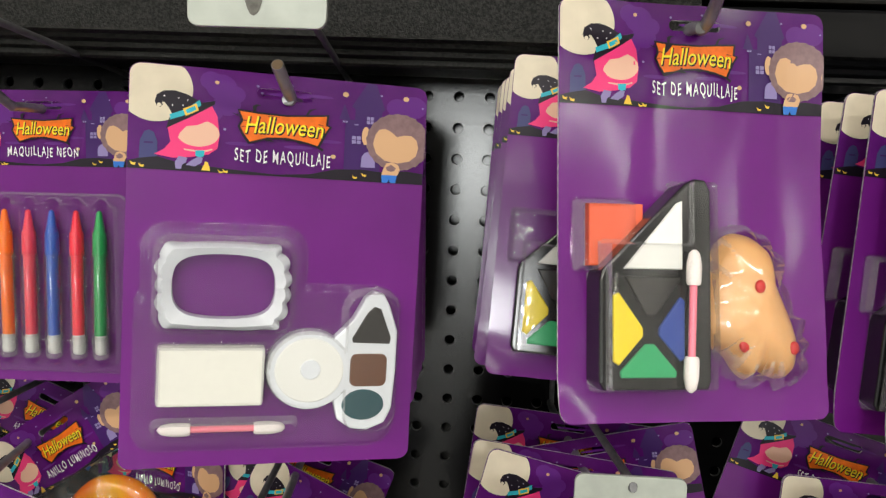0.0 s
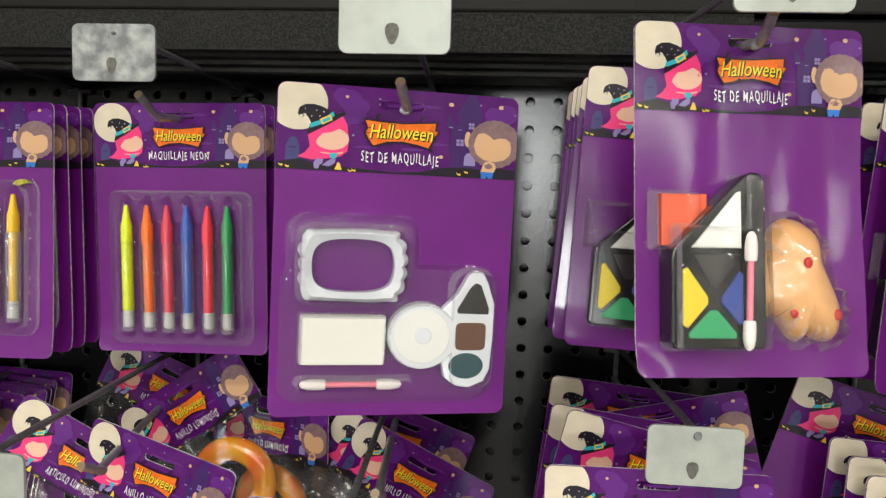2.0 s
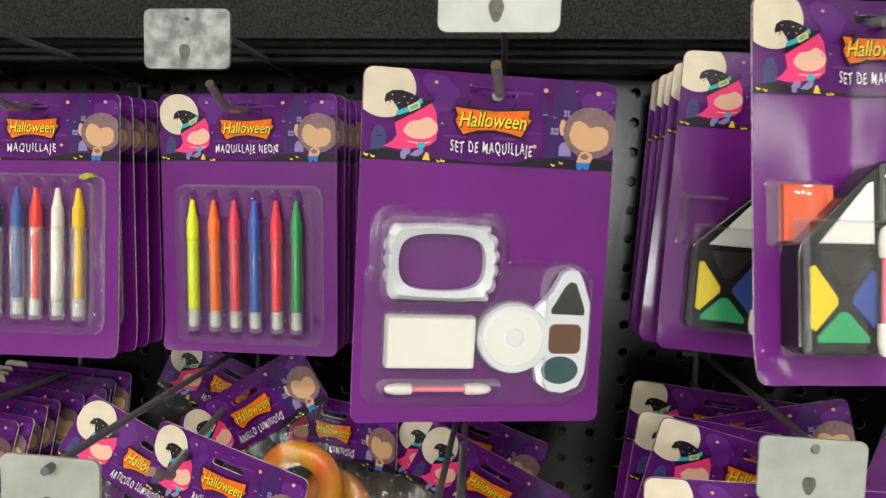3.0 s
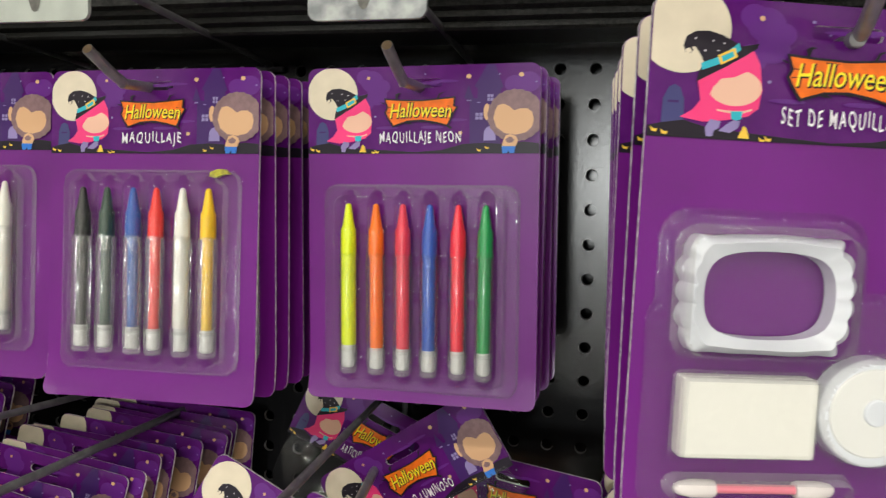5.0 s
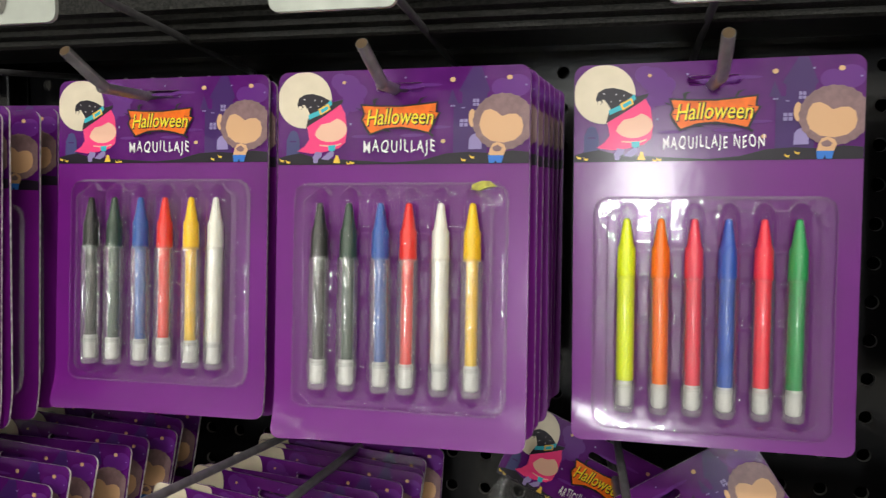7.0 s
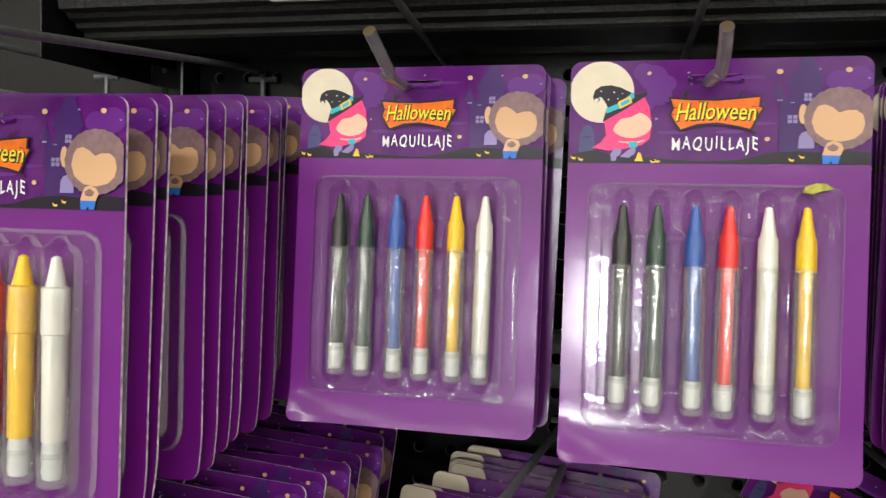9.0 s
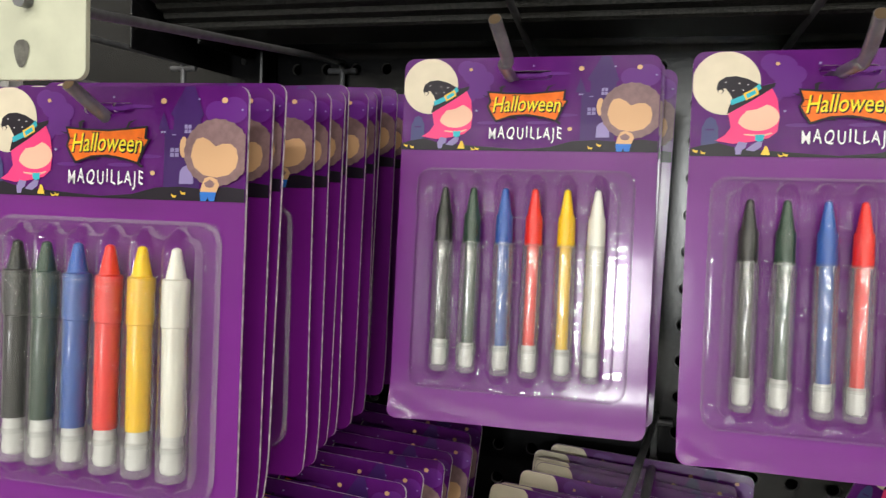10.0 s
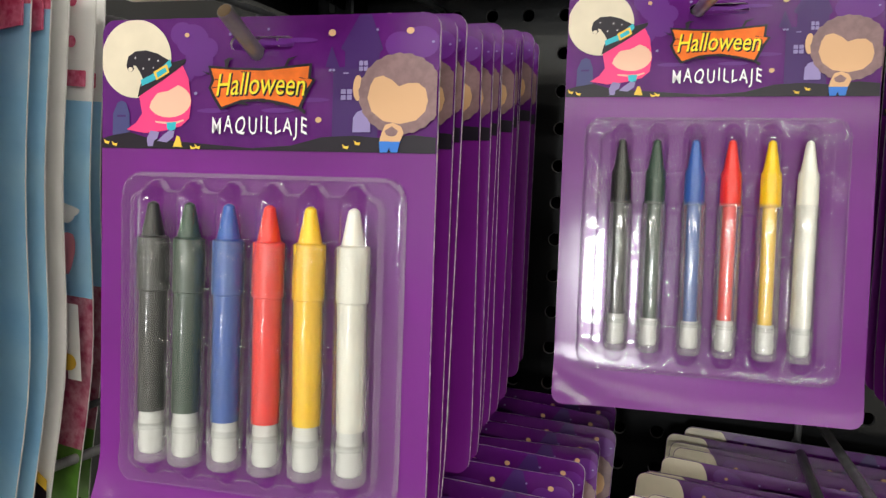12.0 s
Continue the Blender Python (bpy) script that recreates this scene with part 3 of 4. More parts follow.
FLOOR_M = mat("floor_tile", (0.3, 0.295, 0.28), 0.3, noise_scale=3, noise_amt=0.15)
WALL_M = mat("wall_paint", (0.36, 0.355, 0.34), 0.7, noise_scale=2, noise_amt=0.08)
# lighter than the other walls, so that tubes and films reflect it
REFLECT_WALL_M = mat("end_wall_reflector", (0.5, 0.49, 0.47), 0.6, noise_scale=2, noise_amt=0.08)
CEIL_M = mat("ceiling_paint", (0.3, 0.3, 0.29), 0.8, noise_scale=2, noise_amt=0.08)
structure("floor", box(bmesh.new(), -6.2, 6.2, -36, 3, -0.1, 0), FLOOR_M, "pale tiled shop floor")
structure("ceiling", box(bmesh.new(), -6.2, 6.2, -36, 3, 4.0, 4.1), CEIL_M, "pale shop ceiling")
structure("wall_north", box(bmesh.new(), -6, 6, 2.8, 3.0, 0, 4), WALL_M, "plain pale shop wall")
structure("wall_south", box(bmesh.new(), -6, 6, -36, -35.8, 0, 4), WALL_M, "plain pale shop wall")
# unseen end walls, set close as reflectors for streaks on the tubes
structure("wall_west", box(bmesh.new(), -6.2, -6, -36, 3, 0, 4), REFLECT_WALL_M, "unseen white wall, added as a reflector")
structure("wall_east", box(bmesh.new(), 6, 6.2, -36, 3, 0, 4), REFLECT_WALL_M, "unseen white wall, added as a reflector")

# ---- the shop shelving: perforated black panel, beam and shelf edge ----
FASCIA = mat("fascia_paint", (0.009, 0.0078, 0.0068), 0.45, noise_scale=15, noise_amt=0.3, spec=0.14)
# grey for the hole walls, painting in the light their rims catch
HOLE_LIT = mat("hole_rim_lit", (0.2, 0.2, 0.19), 0.4, noise_scale=300, noise_amt=0.6)
BOARD_Y, HP = 1.150, 0.0237


def pegboard(x0, z0, cols, rows, r=0.0042):
    """A steel sheet with round holes, one square cell a hole."""
    bm = bmesh.new()
    n = 12
    for i in range(cols):
        for j in range(rows):
            cx, cz = x0 + (i + 0.5) * HP, z0 + (j + 0.5) * HP
            sq, ci, cb = [], [], []
            for k in range(n):
                a = 2 * math.pi * (k + 0.5) / n
                c, s = math.cos(a), math.sin(a)
                f = HP / 2 / max(abs(c), abs(s))
                sq.append(bm.verts.new((cx + f * c, 0, cz + f * s)))
                ci.append(bm.verts.new((cx + r * c, 0, cz + r * s)))
                cb.append(bm.verts.new((cx + r * 0.94 * c, 0.0026, cz + r * 0.94 * s)))
            for k in range(n):
                q = (k + 1) % n
                bm.faces.new((sq[k], sq[q], ci[q], ci[k]))
                bm.faces.new((ci[k], ci[q], cb[q], cb[k])).material_index = 1
            for k in (1, 4, 7, 10):
                corner = bm.verts.new((cx + HP / 2 * (1 if k in (1, 10) else -1), 0, cz + HP / 2 * (1 if k in (1, 4) else -1)))
                ks = {1: (0, 1, 2), 4: (3, 4, 5), 7: (6, 7, 8), 10: (9, 10, 11)}[k]
                for u, v in zip(ks, ks[1:]):
                    try:
                        bm.faces.new((sq[u], corner, sq[v]))
                    except ValueError:
                        pass
    bmesh.ops.remove_doubles(bm, verts=bm.verts[:], dist=1e-6)
    bmesh.ops.recalc_face_normals(bm, faces=bm.faces[:])
    return bm


shelf = thing("gondola_shelving", "black steel shop shelving with a perforated back panel", "shelving")
bm = pegboard(-0.300 - HP * 26.5, 1.483 - HP * 20.5, 46, 24)
board = part("perforated_panel", bm, [BLACK_STEEL, HOLE_LIT], shelf, "glossy black panel with rows of round holes")
board.location = (0, BOARD_Y, 0)
X0, X1 = -0.300 - HP * 26.5, -0.300 + HP * 19.5
Z0, Z1 = 1.483 - HP * 20.5, 1.483 + HP * 3.5
bm = bmesh.new()
box(bm, X0 - 0.7, X1 + 0.9, BOARD_Y + 0.035, BOARD_Y + 0.05, 0.12, 2.1)
part("rear_panel", bm, BLACK_STEEL, shelf)
bm = bmesh.new()
box(bm, X0 - 0.7, X1 + 0.9, BOARD_Y, BOARD_Y + 0.002, 0.12, Z0)
part("lower_panel", bm, BLACK_STEEL, shelf)
bm = bmesh.new()
box(bm, X1, X1 + 0.9, BOARD_Y, BOARD_Y + 0.002, Z0, Z1)
part("side_panel", bm, BLACK_STEEL, shelf)
bm = bmesh.new()
box(bm, -2.0, 1.6, 0.7, BOARD_Y + 0.05, 0, 0.12, 0.004)
part("plinth", bm, BLACK_STEEL, shelf)
bm = bmesh.new()
box(bm, -0.91, 1.6, 1.105, BOARD_Y - 0.002, 1.496, 1.56, 0.003)
part("beam", bm, BLACK_STEEL, shelf)


def extrude_x(prof, x0, x1):
    bm = bmesh.new()
    a = [bm.verts.new((x0, y, z)) for y, z in prof]
    b = [bm.verts.new((x1, y, z)) for y, z in prof]
    n = len(prof)
    for i in range(n):
        bm.faces.new((a[i], a[(i + 1) % n], b[(i + 1) % n], b[i]))
    bm.faces.new(a[::-1]), bm.faces.new(b)
    bmesh.ops.recalc_face_normals(bm, faces=bm.faces[:])
    return bm


EDGE_PROFILE = ((1.10, 1.4915), (1.052, 1.4915), (1.050, 1.493), (1.050, 1.496), (1.043, 1.4975), (1.042, 1.5005), (1.036, 1.502), (1.034, 1.5045),
                (1.028, 1.506), (1.022, 1.531), (1.0235, 1.533), (1.034, 1.5345), (1.10, 1.5345))
part("shelf_edge", extrude_x(EDGE_PROFILE, -0.905, 0.012), HAMMERED, shelf, "speckled grey hammered-paint steel edge")
part("shelf_edge", extrude_x([(y + 0.012, z - 0.001) for y, z in EDGE_PROFILE], 0.0135, 1.6), BLACK_STEEL, shelf, "plain black steel edge")
bm = bmesh.new()
box(bm, -0.905, 1.6, 1.032, 1.099, 1.535, 1.66, 0.002)
part("fascia", bm, FASCIA, shelf, "smooth dark brown-grey fascia")
bm = bmesh.new()
box(bm, -1.5, 1.6, 1.1, BOARD_Y - 0.001, 1.60, 1.66)
part("top_rail", bm, BLACK_STEEL, shelf)


# ---- hooks with label arms ----
def hook(tip, board_x, board_z, plate, plate_m=PLATE, label="grey steel display hook with a label plate", pw=0.051, ph=0.033, rise=0.012):
    """A prong that ends turned up at tip, and an upper arm from the panel to the plate's centre."""
    t = thing("display_hook", label, "hook", "display hooks")
    tx, ty, tz = tip
    bm = bmesh.new()
    tube(bm, smooth_line([(board_x, BOARD_Y - 0.001, board_z - 0.028), (board_x, BOARD_Y - 0.02, board_z - 0.029), ((board_x * 0.2 + tx * 0.8), ty + 0.045, tz - rise),
                          (tx, ty + 0.024, tz - rise + 0.0005), (tx, ty, tz)], 7), 0.0027, 12)
    part("prong", bm, PRONG, t, smooth=True)
    bm = bmesh.new()
    d = Vector((0, -0.024, rise)).normalized()
    tube(bm, [Vector(tip) - d * 0.0003, Vector(tip) + d * 0.0002], 0.0024, 12)
    part("cut_end", bm, PRONG_END, t)
    px, py, pz = plate
    bm = bmesh.new()
    tube(bm, smooth_line([(board_x, BOARD_Y - 0.001, board_z - 0.003), (board_x, BOARD_Y - 0.006, board_z), (board_x, BOARD_Y - 0.02, board_z + 0.002),
                          (px, py + 0.02, pz + 0.012), (px, py + 0.004, pz + 0.010)], 6), 0.0021, 10)
    part("label_arm", bm, WIRE, t, smooth=True)
    bm = bmesh.new()
    tube(bm, [(board_x - 0.011, BOARD_Y - 0.004, board_z - 0.003), (board_x + 0.011, BOARD_Y - 0.004, board_z - 0.003)], 0.0021, 8)
    tube(bm, [(board_x, BOARD_Y - 0.004, board_z + 0.002), (board_x, BOARD_Y - 0.004, board_z - 0.03)], 0.0021, 8)
    part("back_clip", bm, WIRE, t)
    bm = bmesh.new()
    slab(bm, rounded(pw, ph, 0.004, px, pz), py - 0.0008, py + 0.0012, bevel=0.0003)
    p = part("label_plate", bm, plate_m, t, "worn pale label plate")
    bm = bmesh.new()
    flat(bm, ellipse(px - 0.001, pz - ph * 0.22, 0.0032, 0.0048, 16, 0.1, 3), py - 0.0011)
    part("smudge", bm, SMUDGE, p)
    return t


hook((-0.380, 0.947, 1.466), -0.385, 1.487, (-0.378, 0.914, 1.487), PLATE_WORN)
hook((-0.523, 0.931, 1.464), -0.536, 1.487, (-0.523, 0.900, 1.487))
hook((-0.660, 0.923, 1.464), -0.688, 1.487, (-0.668, 0.898, 1.487))
hook((-0.200, 0.867, 1.468), -0.215, 1.487, (-0.196, 0.823, 1.492))
hook((-0.021, 0.862, 1.503), -0.060, 1.510, (-0.022, 0.830, 1.513))
hook((-0.813, 0.866, 1.431), -0.830, 1.484, (-0.801, 0.834, 1.444), PLATE_CREAM)

# ---- the upper row of packs ----
n_pack = crayon_pack("MAQUILLAJE NEON", NEON, False, "purple card of six neon face crayons under clear plastic", "neon crayon packs", flap=0.3, tube_m=FROST)
hang(n_pack, stack_places(-0.381, 1.4565, 1.007, 6, 0.0155, rx=0, ry=-1.0, rz=0, dx=0.0005))
t_pack = crayon_pack("MAQUILLAJE", CLASSIC2, False, "purple card of six face crayons with a yellow smear", "crayon packs", smear=True, flap=0.35, core=0.56, zfit=(0.98, 0.0065))
t_pack.matrix_world = pose(-0.5235, 0.984, 1.453, -4, -0.8, 2) @ Matrix.Diagonal((0.985, 1, 0.995, 1))
m_pack = crayon_pack("MAQUILLAJE", CLASSIC, False, "purple card of six face crayons under clear plastic", "crayon packs", core=0.56, zfit=(0.98, 0.0065), flap=0.4)
m_pack.matrix_world = pose(-0.6615, 0.996, 1.4535, -4.0, -0.8, 2.5) @ Matrix.Diagonal((0.985, 1, 0.995, 1))
for p in stack_places(-0.522, 1.453, 0.999, 6, 0.0165, ry=-0.5, dx=0.0004) + stack_places(-0.66, 1.452, 1.002, 2, 0.02, rz=2, dx=0.004):
    copy_thing(m_pack, p)
l_pack = crayon_pack("MAQUILLAJE", CLASSIC, True, "purple card of six thick face crayons, curled at its foot", "crayon packs", zfit=(1.01, 0.0085), flap=0.5)
hang(l_pack, [pose(-0.811, 0.886, 1.424, -2, -0.6, 3)])
for i, (y, ry, rz) in enumerate(((0.903, -0.2, 4.5), (0.916, 0.3, 0.5), (0.946, -1.1, 2.0), (0.957, -0.5, 4.0), (0.973, 0.4, 5.5), (0.984, -0.9, 1.5), (1.003, 0.2, 3.0),
                                 (1.018, -0.6, 4.5), (1.029, 0.5, 1.0), (1.048, -0.3, 2.0), (1.075, 0.0, 2.0))):
    copy_thing(l_pack, pose(-0.811 - 0.0003 * i + 0.0012 * math.sin(i * 2.3), y, 1.4265 + 0.0021 * i + 0.0012 * math.sin(i * 1.7), -2 - 0.6 * math.sin(i * 3.1), ry, rz))


# ---- makeup set with toy fangs ----
def boxes_height(items):
    def h(x, z):
        return max([0.0] + [hh * step(in_box(x, z, cx, cz, hw, hz, r), s) for cx, cz, hw, hz, r, hh, s in items])
    return h


def applicator(parent, x, z, half, turn, y=-0.004):
    bm = bmesh.new()
    lathe(bm, [(0.0016, -half * 0.55), (0.0016, half * 0.55)], 0, 0, 10)
    rod = part("applicator", bm, ROD_PINK, parent, "pink rod with foam tips", smooth=True)
    rod.matrix_local = pose(x, y, z, 0, turn, 0)
    for s in (-1, 1):
        bm = bmesh.new()
        lathe(bm, [(0.0026, s * half * 0.5), (0.0031, s * half * 0.55), (0.0031, s * half * 0.8), (0.0022, s * half * 0.95), (0.0008, s * half)], 0, 0, 10)
        part("foam_tip", bm, ROD_TIP, rod, smooth=True)
    return rod


def fang_set(label, group, **kw):
    t = base_pack("SET DE MAQUILLAJE", label, group=group, bleed=38.0, **kw)
    # toy fangs: an oval ring with a row of teeth on its outside
    bm = bmesh.new()
    outer, inner = [], []
    n = 144
    for i in range(n):
        a = 2 * math.pi * i / n
        c, s = math.cos(a), math.sin(a)
        sq = 1 / (abs(c) ** 4 + abs(s) ** 4) ** 0.25
        scallop = (0.075 * abs(math.sin(a * 8.5)) ** 0.6 - 0.03) * step(abs(c) - 0.5, 0.25)
        knob = 0.07 * math.exp(-((abs(abs(a % math.pi - math.pi / 2)) - 0.72) / 0.09) ** 2)
        k = 1 + scallop + knob + 0.012 * math.sin(a * 5 + 1)
        outer.append((-0.0225 + 0.0268 * c * sq * k, -0.0865 + 0.0196 * s * sq * k))
        inner.append((-0.0225 + 0.0212 * c * sq ** 0.7, -0.0865 + 0.0144 * s * sq ** 0.7))
    rings = [[bm.verts.new((x, y, z)) for x, z in pts] for pts, y in ((outer, -0.001), (outer, -0.007), ([((a[0] * 0.6 + b[0] * 0.4), (a[1] * 0.6 + b[1] * 0.4)) for a, b in zip(outer, inner)], -0.0105), (inner, -0.008), (inner, -0.001))]
    for A, B in zip(rings, rings[1:]):
        for i in range(n):
            bm.faces.new((A[i], A[(i + 1) % n], B[(i + 1) % n], B[i]))
    bmesh.ops.recalc_face_normals(bm, faces=bm.faces[:])
    part("toy_denture", bm, TOY_WHITE, t, "white plastic toy vampire teeth", smooth=True)
    bm = bmesh.new()
    box(bm, -0.0485, -0.0045, -0.009, -0.001, -0.1405, -0.1135, 0.0018)
    part("sponge", bm, SPONGE, t, "white makeup sponge")
    # round palette with an arm
    bm = bmesh.new()
    pts = [(0.0148 + 0.0185 * math.cos(radians(a)), -0.1245 + 0.0185 * math.sin(radians(a))) for a in range(55, 311, 12)]
    pts += [(0.028, -0.148), (0.034, -0.1525), (0.0415, -0.1535), (0.0495, -0.150), (0.0525, -0.143), (0.0535, -0.125), (0.0535, -0.106), (0.0495, -0.094),
            (0.0465, -0.0885), (0.0425, -0.0875), (0.0385, -0.0905), (0.0335, -0.1005), (0.030, -0.1045)]
    slab(bm, pts, -0.0075, -0.001, bevel=0.0009)
    tray = part("palette", bm, TOY_WHITE, t, "white moulded paint palette")
    bm = bmesh.new()
    slab(bm, ellipse(0.0148, -0.1245, 0.0150, 0.0150, 36), -0.0082, -0.007, bevel=0.0005)
    part("white_paint", bm, PAINT_WHITE, tray)
    bm = bmesh.new()
    slab(bm, ellipse(0.0152, -0.1240, 0.0044, 0.0046, 24), -0.0092, -0.008, bevel=0.0006)
    part("centre_knob", bm, TOY_WHITE, tray)
    bm = bmesh.new()
    slab(bm, [(0.0335, -0.1115), (0.0500, -0.1120), (0.0505, -0.109), (0.0455, -0.0955), (0.0425, -0.0945), (0.0395, -0.0975), (0.0330, -0.1095)], -0.0081, -0.007, bevel=0.0004)
    part("black_paint", bm, PAINT_BLACK, tray)
    bm = bmesh.new()
    slab(bm, rounded(0.0165, 0.0155, 0.003, 0.0410, -0.1245), -0.0081, -0.007, bevel=0.0004)
    part("brown_paint", bm, PAINT_BROWN, tray)
    bm = bmesh.new()
    slab(bm, ellipse(0.0392, -0.1410, 0.0095, 0.0073, 30), -0.0081, -0.007, bevel=0.0004)
    part("teal_paint", bm, PAINT_TEAL, tray)
    applicator(t, -0.021, -0.1520, 0.0265, 90)
    h = boxes_height(((-0.022, -0.0865, 0.0305, 0.0230, 0.009, 0.0118, 0.004), (-0.0265, -0.127, 0.0235, 0.0150, 0.003, 0.0102, 0.0025), (0.0148, -0.1245, 0.0202, 0.0202, 0.0202, 0.0102, 0.003),
                      (0.042, -0.121, 0.0135, 0.0345, 0.010, 0.0095, 0.0025), (-0.0195, -0.1515, 0.0320, 0.0052, 0.005, 0.0085, 0.003),
                      (-0.002, -0.124, 0.0570, 0.0385, 0.012, 0.0016, 0.003), (-0.022, -0.098, 0.0345, 0.0390, 0.012, 0.0016, 0.003)))
    part("blister", blister_mesh(h, -0.061, 0.061, -0.1665, -0.054, 170, 156, **kw), [BLISTER, RIM_GLINT], t, "clear moulded film", smooth=True)
    return t


NOSE_MID = (0.0235, -0.124)
NOSE_RIM = [(0.029, -0.091), (0.0375, -0.0935), (0.0427, -0.0997), (0.0445, -0.1114), (0.0488, -0.1223), (0.053, -0.1333), (0.054, -0.141), (0.052, -0.1513), (0.046, -0.1536),
            (0.0395, -0.1513), (0.0365, -0.1495), (0.0322, -0.154), (0.027, -0.1505), (0.022, -0.1427), (0.014, -0.138), (0.0097, -0.131), (0.011, -0.121), (0.014, -0.110), (0.0185, -0.098),
            (0.0235, -0.0925)]


def soft_loop(pts, steps):
    """A closed soft curve through the points."""
    line = smooth_line([(x, 0, z) for x, z in pts[-2:] + pts + pts[:2]], steps)
    return [(p.x, p.z) for p in line[2 * steps:(2 + len(pts)) * steps]]


def nose_point(p, s):
    """A point of the nose's skin, s of the way from its middle to the rim point p."""
    x, z = NOSE_MID[0] + (p[0] - NOSE_MID[0]) * s, NOSE_MID[1] + (p[1] - NOSE_MID[1]) * s
    y = 0.0125 * math.sqrt(max(0.0, 1 - s ** 2.8))
    for bx, bz, br, bh in ((0.0278, -0.133, 0.007, 0.0042), (0.0138, -0.134, 0.006, 0.003), (0.0388, -0.143, 0.006, 0.0036), (0.0248, -0.117, 0.008, 0.003), (0.0208, -0.126, 0.004, 0.0016),
                           (0.0218, -0.147, 0.005, 0.002), (0.0303, -0.146, 0.003, -0.003), (0.0328, -0.123, 0.004, -0.0016), (0.0168, -0.120, 0.004, -0.0012), (0.0218, -0.1375, 0.003, -0.0015)):
        y += 0.4 * bh * math.exp(-((x - bx) ** 2 + (z - bz) ** 2) / br ** 2) * (1 - s ** 4)
    return (x, -0.001 - y, z)


def nose_set(label, group, orange=True, **kw):
    t = base_pack("SET DE MAQUILLAJE", label, group=group, bleed=38.0, **kw)
    bm = bmesh.new()
    slab(bm, [(-0.0415, -0.155), (0.0045, -0.155), (0.0060, -0.152), (0.0060, -0.074), (0.0035, -0.0695), (-0.0010, -0.0690), (-0.0055, -0.071), (-0.0425, -0.107), (-0.0435, -0.111), (-0.0435, -0.152)], -0.0160, -0.001, bevel=0.0012)
    tray = part("palette", bm, TRAY_BLACK, t, "black house-shaped paint palette")
    cells = (("white_paint", PAINT_WHITE, [(-0.0335, -0.1065), (-0.0073, -0.1065), (-0.0073, -0.0785), (-0.0100, -0.0795)]),
             ("black_paint", PAINT_BLACK, [(-0.0330, -0.1095), (-0.0075, -0.1095), (-0.0195, -0.1250), (-0.0235, -0.1250)]),
             ("yellow_paint", PAINT_YELLOW, [(-0.0380, -0.1170), (-0.0355, -0.1160), (-0.0250, -0.1300), (-0.0250, -0.1335), (-0.0355, -0.1450), (-0.0380, -0.1435)]),
             ("green_paint", PAINT_GREEN, [(-0.0345, -0.1500), (-0.0105, -0.1500), (-0.0100, -0.1475), (-0.0200, -0.1365), (-0.0240, -0.1365), (-0.0350, -0.1475)]),
             ("blue_paint", PAINT_BLUE, [(-0.0065, -0.1190), (-0.0065, -0.1425), (-0.0085, -0.1435), (-0.0180, -0.1330), (-0.0180, -0.1300), (-0.0085, -0.1175)]))
    for name, m, pts in cells:
        bm = bmesh.new()
        slab(bm, pts, -0.0170, -0.0155, bevel=0.0006)
        part(name, bm, m, tray)
    if orange:
        bm = bmesh.new()
        slab(bm, [(-0.0505, -0.0790), (-0.0260, -0.0790), (-0.0260, -0.0890), (-0.0430, -0.1050), (-0.0505, -0.1050)], -0.006, -0.001, bevel=0.0006)
        part("orange_paint", bm, PAINT_ORANGE, t, "orange paint block")
    applicator(t, -0.0005, -0.1270, 0.0285, 2, -0.0200)
    # moulded false nose: an uneven dome over a lopsided outline
    rim = [(0.0460 - (0.0540 - x) * 1.1, z + 0.001) for x, z in NOSE_RIM]
    bm = bmesh.new()
    rings, cells_n = [], 10
    for j in range(1, cells_n + 1):
        s = j / cells_n
        rings.append([bm.verts.new(nose_point(p, s)) for p in soft_loop(rim, 4)])
    mid = bm.verts.new(nose_point(rim[0], 0.0))
    m_ = len(rings[0])
    for i in range(m_):
        bm.faces.new((mid, rings[0][i], rings[0][(i + 1) % m_]))
        for A, B in zip(rings, rings[1:]):
            bm.faces.new((A[i], B[i], B[(i + 1) % m_], A[(i + 1) % m_]))
    bmesh.ops.recalc_face_normals(bm, faces=bm.faces[:])
    if mid.normal.y > 0:
        bmesh.ops.reverse_faces(bm, faces=bm.faces[:])
    nose = part("false_nose", bm, LATEX, t, "tan latex false nose with red warts", smooth=True)
    for x, z in ((0.0225, -0.1128), (0.0165, -0.1375), (0.0398, -0.1385)):
        y = min(nose.data.vertices, key=lambda v: (v.co.x - x) ** 2 + (v.co.z - z) ** 2).co.y
        bm = bmesh.new()
        bmesh.ops.create_icosphere(bm, subdivisions=2, radius=0.0025, matrix=Matrix.Translation((x, y, z)) @ Matrix.Diagonal((1, 0.45, 1.15, 1)))
        part("wart", bm, WART, nose, smooth=True)
    flat_h = boxes_height(((-0.0195, -0.1255, 0.0262, 0.0320, 0.004, 0.0192, 0.003), (-0.0005, -0.108, 0.0085, 0.0400, 0.004, 0.0192, 0.003), (-0.0385, -0.0920, 0.0140, 0.0155, 0.003, 0.0085, 0.003)))
    film = [(NOSE_MID[0] + (x - NOSE_MID[0]) * 1.14, NOSE_MID[1] + (z - NOSE_MID[1]) * 1.10) for x, z in rim]

    def h(x, z):
        dx, dz = x - NOSE_MID[0] - 0.0045, z - NOSE_MID[1]
        r, a = math.hypot(dx, dz), math.atan2(dz, dx)
        best = min(film, key=lambda p: abs((math.atan2(p[1] - NOSE_MID[1], p[0] - NOSE_MID[0]) - a + math.pi) % (2 * math.pi) - math.pi))
        q = 1 - (r / math.hypot(best[0] - NOSE_MID[0], best[1] - NOSE_MID[1])) ** 3
